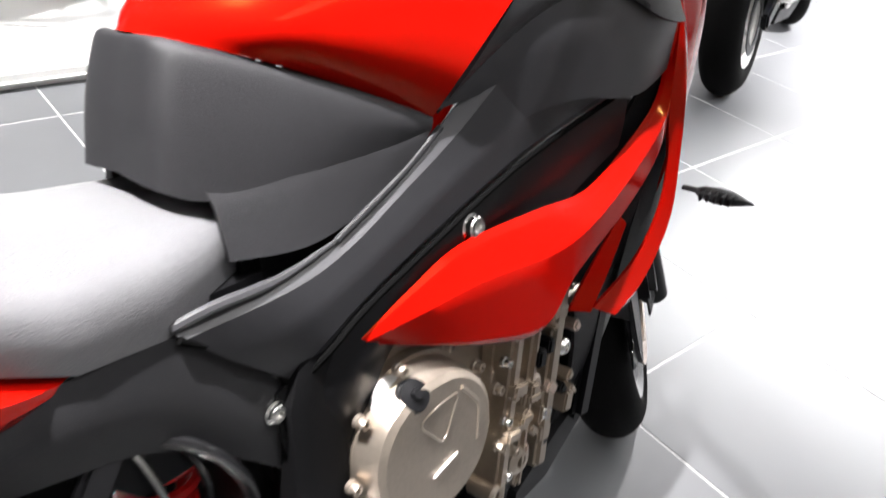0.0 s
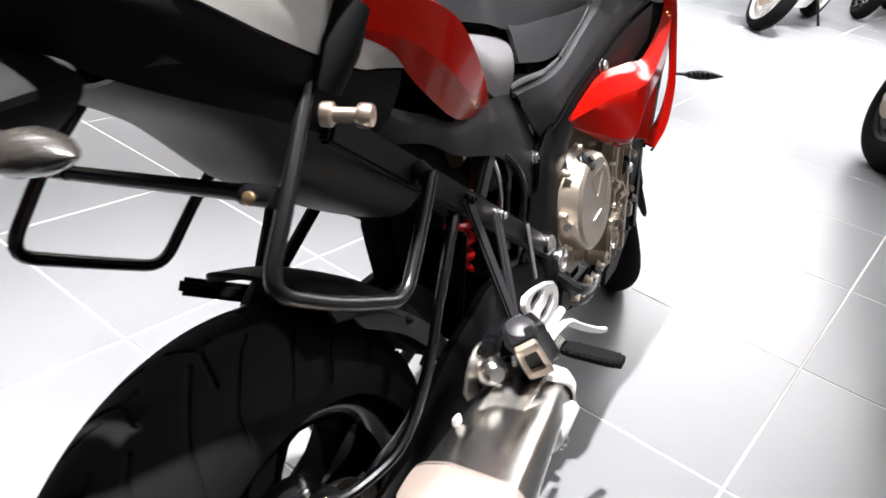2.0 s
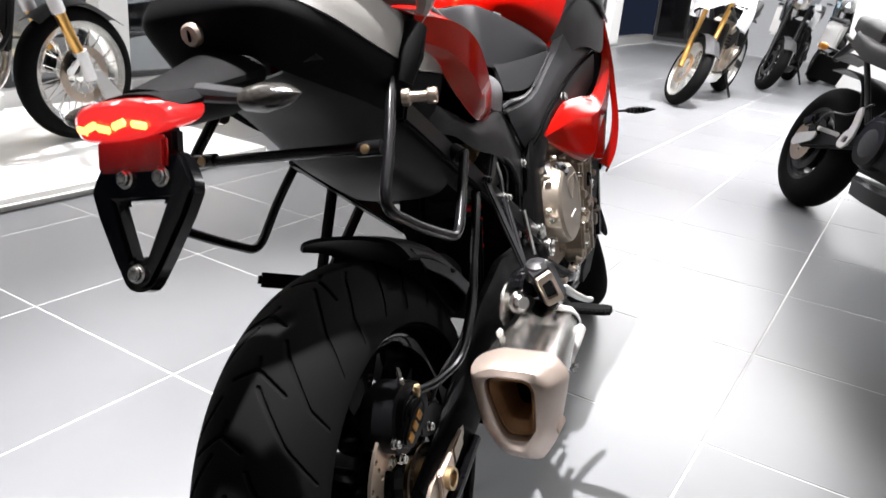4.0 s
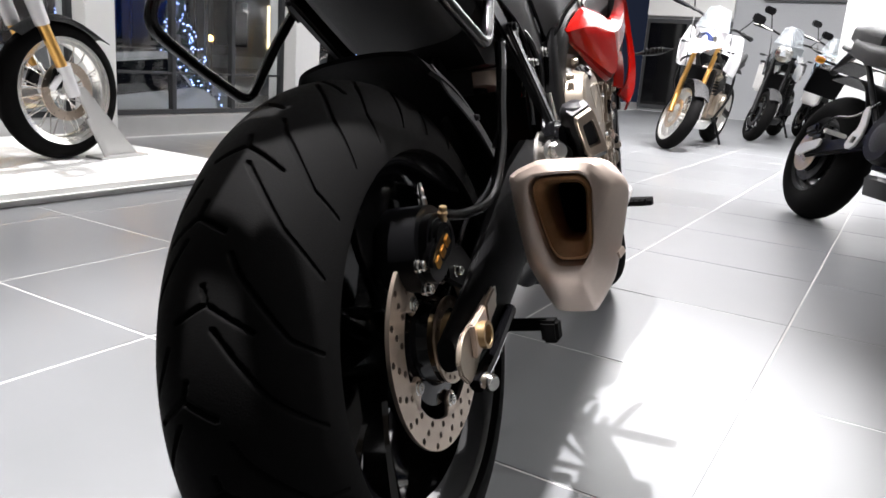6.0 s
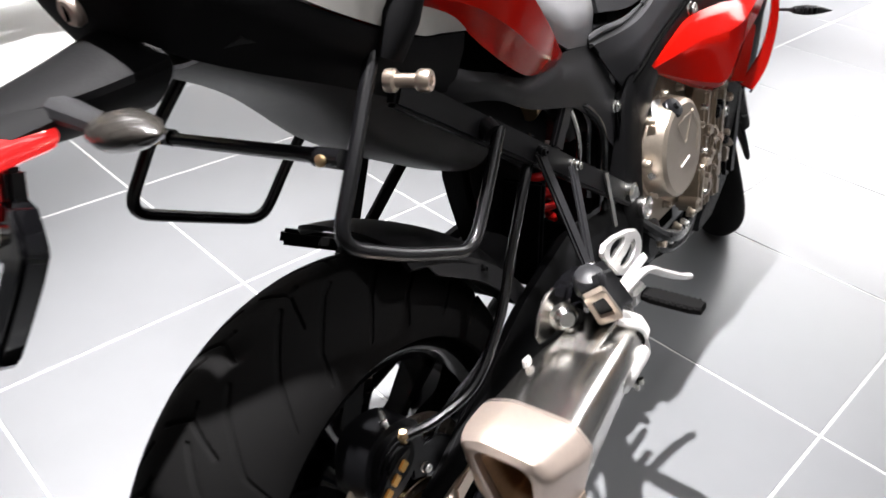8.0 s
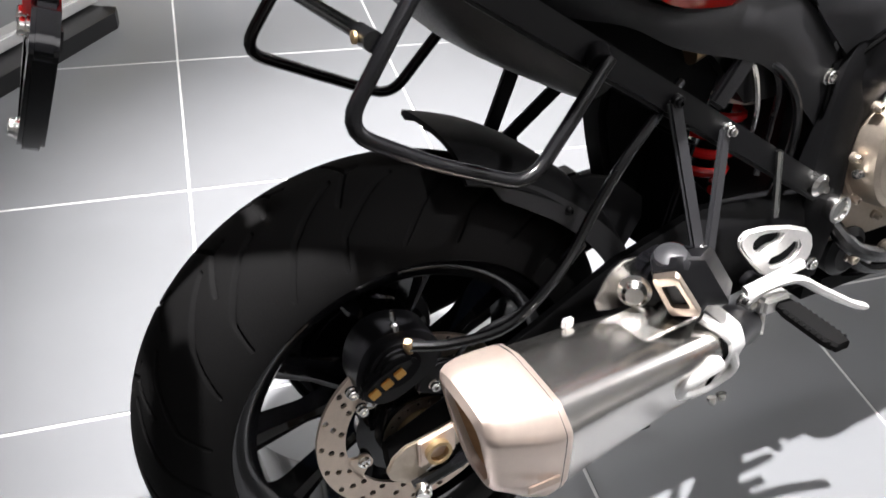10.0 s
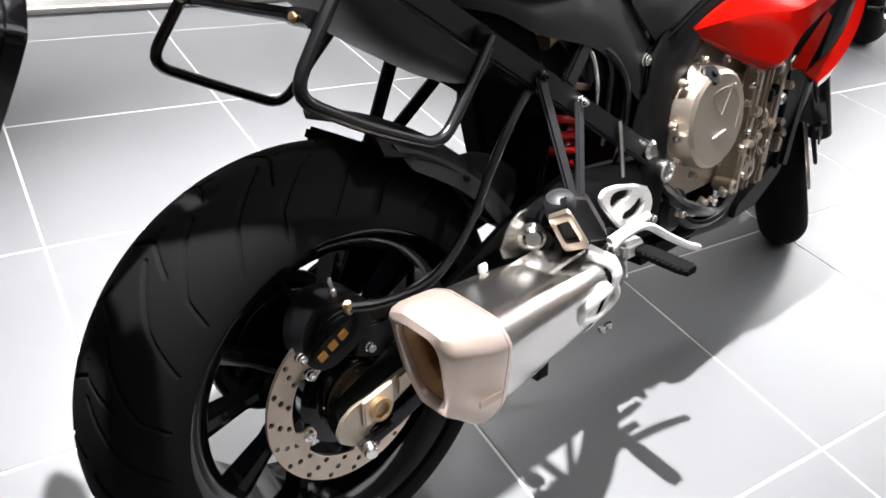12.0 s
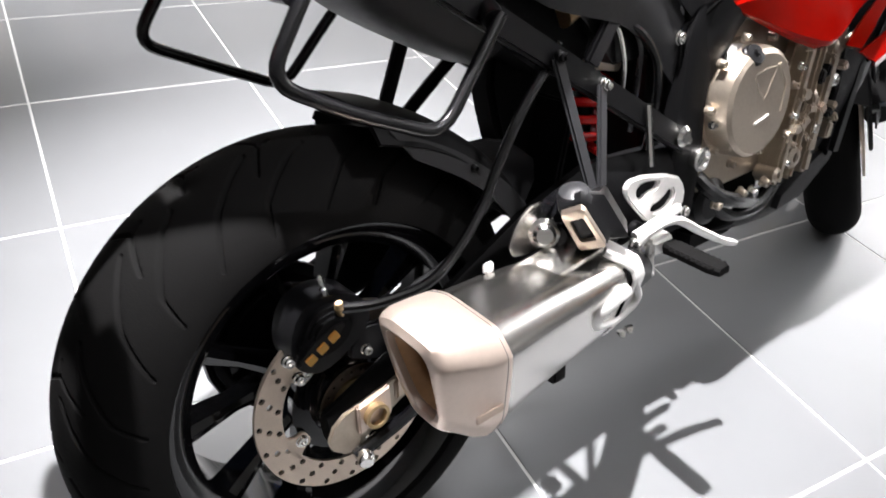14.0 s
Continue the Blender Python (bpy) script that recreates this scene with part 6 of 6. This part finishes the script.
            part("axle_clamp", merge(tube([(s * 0.1, 1.505, fr - 0.02), (s * 0.1, 1.45, fr + 0.12)], [0.03, 0.036], 12), beam((s * 0.1, 1.46, fr + 0.1), (s * 0.1, 1.38, fr + 0.01), 0.02, 0.03)), paint, ob, "white axle clamp")
    for s in (-1, 1):
        k = 0.07 if beak else 0.0
        bm = skin([[(0.16, 0.75, 0.84 + z), (0.17 + k, 1.0, 0.96 + z + k), (0.13 + k, 1.3, 0.98 + z + k)], [(0.19, 0.8, 0.76 + z), (0.21 + k, 1.03, 0.83 + z), (0.17 + k, 1.32, 0.88 + z)], [(0.15, 0.85, 0.68 + z), (0.2 + k, 1.05, 0.68 + z), (0.15 + k, 1.25 + k, 0.74 + z)]], 16, 10, 0.006)
        part("side_panel", bm if s > 0 else mirror(bm), paint, ob, "", 60)
    part("rear_mudguard", skin([[(x, 0.1, 0.78), (x, -0.06, 0.8), (x, -0.2 + 0.3 * x * x, 0.76)] for x in (-0.07, 0.0, 0.07)], 12, 6, 0.006), PLASTIC, ob)
    part("tail_light", box((0, -0.14, 0.87 + z), (0.12, 0.04, 0.04), 0.012), REFLECTOR, ob)
    steered("front_mudguard", skin([[(x, 1.5 - (fr + 0.03) * math.cos(radians(k)), fr + (fr + 0.03) * math.sin(radians(k)) - abs(x) * 0.3) for k in (50, 75, 100, 135)] for x in (-0.075, 0.0, 0.075)], 16, 8, 0.004), PLASTIC, ob)
    part("headlight", lathe([(0, 0.05), (0.08, 0.045), (0.1, 0.0), (0.07, -0.09), (0, -0.1)], (0, 1.38, 0.95 + z), (0, 1, -0.1), 24), CHROME, ob)
    part("front_fairing", skin([[(-0.16, 1.2, 0.95 + z), (0, 1.45, 0.93 + z), (0.16, 1.2, 0.95 + z)], [(-0.17, 1.22, 1.05 + z), (0, 1.42, 1.05 + z), (0.17, 1.22, 1.05 + z)]], 16, 6, 0.006), paint, ob, "", 60)
    if beak:
        for sgn in (-1, 1):
            part("crash_bar", tube([(sgn * 0.1, 1.05, 0.88), (sgn * 0.27, 1.02, 0.8), (sgn * 0.28, 0.98, 0.55), (sgn * 0.16, 0.8, 0.3)], 0.012, 8, 0.06), SATIN, ob)
        part("beak", loft([[V(x * w, y, zz + z) for x in (-1, 0, 1)] + [V(x * w, y, zz - 0.05 + z) for x in (1, -1)] for y, zz, w in ((1.2, 0.98, 0.14), (1.5, 0.94, 0.1), (1.72, 0.88, 0.04))]), paint, ob, "", 60)
    if screen:
        part("windscreen", skin([[(-0.16, 1.3, 1.05 + z), (0, 1.4, 1.06 + z), (0.16, 1.3, 1.05 + z)], [(-0.1, 1.24, 1.24 + z), (0, 1.31, 1.26 + z), (0.1, 1.24, 1.24 + z)]], 12, 8, 0.004), SCREEN, ob)
    for sgn in (-1, 1):
        steered("fork_clamp", box((sgn * 0.1, 1.215, 0.95 + z), (0.06, 0.05, 0.035), 0.01), SATIN, ob)
        steered("front_caliper", box((sgn * 0.085, 1.43, fr + 0.06), (0.04, 0.06, 0.1), 0.012, (-25, 0, 0)), SATIN, ob)
        part("indicator", loft([[V(sgn * x, 1.3 + math.cos(k) * w, 0.9 + z + math.sin(k) * w * 0.6) for k in [math.pi * 2 * i / 10 for i in range(10)]] for x, w in ((0.12, 0.006), (0.19, 0.007), (0.21, 0.022), (0.25, 0.018), (0.27, 0.002))]), PLASTIC, ob)
    part("exhaust_header", merge(*[tube(spline([(x, 1.0, 0.62), (x * 1.1, 1.08, 0.45), (x * 0.9, 0.98, 0.28), (x * 0.5, 0.7, 0.24)], 14), 0.02, 10) for x in (-0.09, -0.03, 0.03, 0.09)]), STEEL, ob, "", 60)
    part("coolant_hose", tube(spline([(0.13, 1.08, 0.75), (0.17, 0.95, 0.7), (0.16, 0.88, 0.55), (0.12, 0.9, 0.45)], 14), 0.016, 8), HOSE, ob)
    part("brake_line", tube(spline([(0.25, 1.1, 1.13 + z), (0.18, 1.3, 1.02 + z), (0.12, 1.33, 0.75), (0.1, 1.43, fr + 0.1)], 18), 0.005, 6), HOSE, ob)
    part("belly_guard", loft([[V(x * w, y, zz) for x, zz in ((-1, 0.27), (-0.8, 0.2), (0.8, 0.2), (1, 0.27), (0.9, 0.29), (-0.9, 0.29))] for y, w in ((0.55, 0.1), (0.75, 0.15), (0.95, 0.14), (1.05, 0.08))]), ALLOY if beak else SATIN, ob)
    part("clutch_cover", lathe([(0, 0.0), (0.05, 0.0), (0.085, -0.012), (0.09, -0.04), (0, -0.04)], (0.195, 0.68, 0.44), (1, 0, 0), 22), BRONZE if beak else FRAME, ob)
    steered("handlebar", tube([(-0.42, 0.98, 1.13 + z), (-0.2, 1.1, 1.14 + z), (0, 1.14, 1.08 + z), (0.2, 1.1, 1.14 + z), (0.42, 0.98, 1.13 + z)], 0.013, 10, 0.06), SATIN, ob)
    for s in (-1, 1):
        steered("grip", tube([(s * 0.3, 1.05, 1.136 + z), (s * 0.43, 0.975, 1.13 + z)], 0.019, 10), RUBBER, ob)
        steered("mirror_stalk", tube([(s * 0.25, 1.07, 1.15 + z), (s * 0.33, 1.05, 1.3 + z)], 0.006, 8), SATIN, ob)
        steered("mirror_head", box((s * 0.36, 1.05, 1.32 + z), (0.13, 0.03, 0.08), 0.014), SATIN, ob)
        steered("hand_guard" if beak else "brake_lever", tube([(s * 0.43, 0.99, 1.13 + z), (s * 0.38, 1.1, 1.14 + z), (s * 0.25, 1.14, 1.13 + z)], 0.014 if beak else 0.006, 8, 0.04), PLASTIC if beak else CHROME, ob)
    if silencer:
      part("silencer", loft([muf_ring(-0.05, .2, .5, .1, .15), muf_ring(-0.03, .2, .5, .12, .17), muf_ring(0.2, .2, .46, .11, .15), muf_ring(0.35, .18, .42, .07, .08), muf_ring(0.6, .12, .3, .06, .06)]), STEEL, ob, "steel silencer", 40)
      # No hole here: a black plug paints the shaded outlet.
      part("outlet", loft([muf_ring(-0.052, .2, .5, .06, .09), muf_ring(-0.045, .2, .5, .055, .085)]), SOOT_SHADE, ob)
    part("radiator", box((0, 1.1, 0.62), (0.26, 0.04, 0.32), 0.01, (-12, 0, 0)), SATIN, ob)
    part("side_stand", tube([(-0.12, 0.62, 0.33), (-0.26, 0.56, 0.07)], 0.013, 8), SATIN, ob)
    if cases:
        for s in (-1, 1):
            case = part("side_case", box((s * 0.31, 0.02, 0.68), (0.2, 0.42, 0.36), 0.03, (0, s * 3, 0)), ALLOY, ob, "silver aluminium side case")
            part("case_lid", box((s * 0.315, 0.02, 0.87), (0.21, 0.43, 0.03), 0.01, (0, s * 3, 0)), PLASTIC, case)
    return ob


def placed(front_or_rear, at, heading, lean=11.0, z=0.0, dy=0.0):
    """A pose with the named wheel on the ground at that place, heading in degrees to the left of +y."""
    m = pose(0, 0, 0, 0, 0, heading) @ pose(0, -1.5 if front_or_rear == "front" else 0, 0) @ pose(0, 0, 0, 0, -lean, 0)
    return Matrix.Translation((at[0], at[1], z)) @ m


roadster = other_bike(placed("rear", (0.655, 3.53), -158, 14.0), "dark roadster motorcycle with black wheels on the tiles", material("orange_dark_paint", (0.45, 0.16, 0.03), 0.2, coat=0.8), SATIN, SATIN, "showroom motorcycles", wire=False, accent=SATIN, silencer=False, steer=0.0)
part("hub_cover", lathe([(0, 0.11), (0.05, 0.108), (0.085, 0.09), (0.12, 0.05), (0.12, 0.02), (0, 0.02)], (0, 0, 0.32), (1, 0, 0), 28), ARM, roadster, "dark final drive housing")
part("brake_hose", tube(spline([(0.14, 0.08, 0.42), (0.16, 0.2, 0.5), (0.15, 0.35, 0.52), (0.12, 0.45, 0.6)], 16), 0.006, 8), HOSE, roadster)
part("rear_caliper", merge(box((0.135, 0.02, 0.43), (0.045, 0.1, 0.05), 0.012, (20, 0, 0)), box((0.135, 0.08, 0.4), (0.02, 0.08, 0.03), 0.006, (20, 0, 0))), SATIN, roadster, "black rear brake caliper")
part("disc_carrier", lathe([(0.05, 0.122), (0.06, 0.124), (0.1, 0.124), (0.102, 0.119), (0.05, 0.118)], (0, 0, 0.32), (1, 0, 0), 36), DISC, roadster, "bare steel brake disc")
for k in range(5):
    part("disc_bolt", bolt_mesh((0.122, math.cos(k * 1.257) * 0.045, 0.32 + math.sin(k * 1.257) * 0.045), (1, 0, 0), 0.007, 0.006), CHROME, roadster)
part("arm_plate", side_plate(chaikin([(-0.05, 0.3), (-0.03, 0.35), (0.06, 0.37), (0.16, 0.4), (0.16, 0.35), (0.05, 0.31), (-0.02, 0.28)], 1), 0.146, 0.01, 0.003), ALLOY, roadster, "pale axle plate")
part("lower_guard", skin([[(x, -0.1, 0.7), (x, 0.06, 0.72), (x, 0.22, 0.68), (x, 0.34, 0.55)] for x in (-0.08, -0.04, 0.04, 0.1)], 16, 6, 0.006), PLASTIC, roadster, "black wheel guard")
part("plate_hanger", tube([(0.0, -0.1, 0.9), (0.0, -0.22, 0.85), (0.0, -0.33, 0.76)], [0.03, 0.026, 0.02], 10), SATIN, roadster, "black number plate hanger")
part("plate_board", box((0, -0.36, 0.7), (0.19, 0.012, 0.14), 0.004, (-18, 0, 0)), SATIN, roadster, "black number plate board")
for s_x in (-1, 1):
    part("rear_indicator", lathe([(0, -0.03), (0.018, -0.02), (0.022, 0.0), (0.016, 0.02), (0, 0.026)], (s_x * 0.11, -0.3, 0.8), (s_x, 0, 0), 14), AMBER, roadster, "amber rear indicator")
    part("indicator_stalk", tube([(s_x * 0.01, -0.3, 0.8), (s_x * 0.09, -0.3, 0.8)], 0.007, 8), SATIN, roadster)
    part("peg_bracket", merge(side_plate(chaikin([(0.38, 0.37), (0.4, 0.44), (0.44, 0.47), (0.42, 0.56), (0.46, 0.58), (0.5, 0.46), (0.46, 0.37)], 1), 0.15 if s_x > 0 else -0.162, 0.012, 0.003, hole=[(0.42, 0.4), (0.43, 0.43), (0.46, 0.43), (0.45, 0.4)])), ALLOY, roadster, "bright alloy footrest bracket")
    part("pillion_peg", beam((s_x * 0.16, 0.37, 0.42), (s_x * 0.26, 0.36, 0.42), 0.03, 0.02, 0.004), ALLOY, roadster, "bright pillion footrest")
    part("frame_rail", tube([(s_x * 0.12, 0.5, 0.5), (s_x * 0.1, 0.15, 0.8), (s_x * 0.06, -0.2, 0.88)], 0.014, 10, 0.1), SATIN, roadster)
part("tail_hump", loft([seat_ring(0.2, 0.9, 0.1, 0.05, 0.05), seat_ring(0.0, 0.93, 0.1, 0.06, 0.06), seat_ring(-0.16, 0.96, 0.07, 0.04, 0.04)]), SEATSIDE, roadster, "black seat hump", 60)
other_bike(placed("front", (-0.36, 6.62), 169), "white adventure motorcycle with gold forks on the tiles", WHITEPAINT, GOLD, material("polished_rim", (0.7, 0.69, 0.66), 0.3, metal=0.9), "showroom motorcycles", True, False, True, 0.06, True, steer=38.0)
other_bike(placed("front", (0.36, 8.75), 170), "grey touring motorcycle with silver side cases", material("grey_paint", (0.3, 0.32, 0.34), 0.25, coat=0.8), SATIN, GLOSS, "showroom motorcycles", False, True, True, 0.05)
other_bike(placed("front", (0.95, 10.4), 168), "pale blue and white motorcycle further down the showroom", material("pale_blue_paint", (0.55, 0.68, 0.75), 0.22, coat=0.8), SATIN, GLOSS, "showroom motorcycles", False, False, True, 0.04, accent=SATIN)
other_bike(placed("rear", (-0.72, 3.7), 10), "blue sport motorcycle with a short silencer", BLUE, SATIN, ALLOY, "showroom motorcycles", False, False, True)
other_bike(placed("front", (-2.78, 2.02), -4, 2.0, 0.05), "white enduro motorcycle with gold fork on the platform", WHITEPAINT, GOLD, material("silver_spoked_rim", (0.75, 0.74, 0.71), 0.25, metal=0.9), "showroom motorcycles", True, False, True, 0.06, True, steer=0.0, guards=True)
stand = empty("wheel_chock", "grey painted steel wheel chock holding the front wheel", "wheel stand", pose(-2.78, 2.02, 0.05, 0, 0, -4))
part("foot", box((0.1, 0.24, 0.006), (0.12, 0.3, 0.012), 0.003), LEDGE, stand)
part("side_plate", side_plate([(0.18, 0.012), (0.37, 0.012), (0.06, 0.35), (0.0, 0.35)], 0.086, 0.012, 0.002), LEDGE, stand)
part("brace", beam((0.14, 0.14, 0.012), (0.1, 0.07, 0.2), 0.01, 0.03, 0.003), LEDGE, stand)


# foot of a display stand on the tiles
stand_foot = empty("display_stand", "dark display stand foot with a grey bar on the tiles", "stand", pose(-1.80, -0.13, 0, 0, 0, 41.6))
part("base", loft([[V(x, y, z) for x, y in ((-0.09, 0.0), (-0.02, 0.03), (0.0, 0.0), (0.0, -0.75), (-0.09, -0.75))] for z in (0.0, 0.05)]), SATIN, stand_foot)
part("bar", box((-0.1, -0.36, 0.075), (0.05, 0.8, 0.04), 0.006), LEDGE, stand_foot)

# ---------------------------------------------------------------- floor tiles
PITCH = 0.6
tile_bm = slab([(-0.2972, -0.2972), (0.2972, -0.2972), (0.2972, 0.2972), (-0.2972, 0.2972)], 0.012, pose(0, 0, -0.012), 0.0012, 1)
finish(tile_bm)
tile_mesh = bpy.data.meshes.new("floor_tile")
tile_bm.to_mesh(tile_mesh)
tile_bm.free()
tile_mesh.materials.append(TILE)
verts, faces = [], []
for i in range(-9, 23):
    for j in range(-5, 11):
        x, y = (j + 0.5) * PITCH, (i + 0.5) * PITCH
        if -4 <= i <= 15 and -4 <= j <= 9:
            ob = new("floor_tile", tile_mesh)
            ob.parent = floor
            ob.location = (x, y, 0)
            ob.rotation_euler = (0, 0, radians(90 * ((i * 3 + j) % 4)))
        else:
            n = len(verts)
            verts += [(x + a * 0.2972, y + b * 0.2972, 0.0) for a, b in ((-1, -1), (1, -1), (1, 1), (-1, 1))]
            faces.append((n, n + 1, n + 2, n + 3))
rest = bpy.data.meshes.new("far_floor_tiles")
rest.from_pydata(verts, [], faces)
rest.materials.append(TILE)
far_tiles = new("far_floor_tiles", rest)
far_tiles.parent = floor
tagged(far_tiles, "grey stone floor tiles further off", kind="stuff")
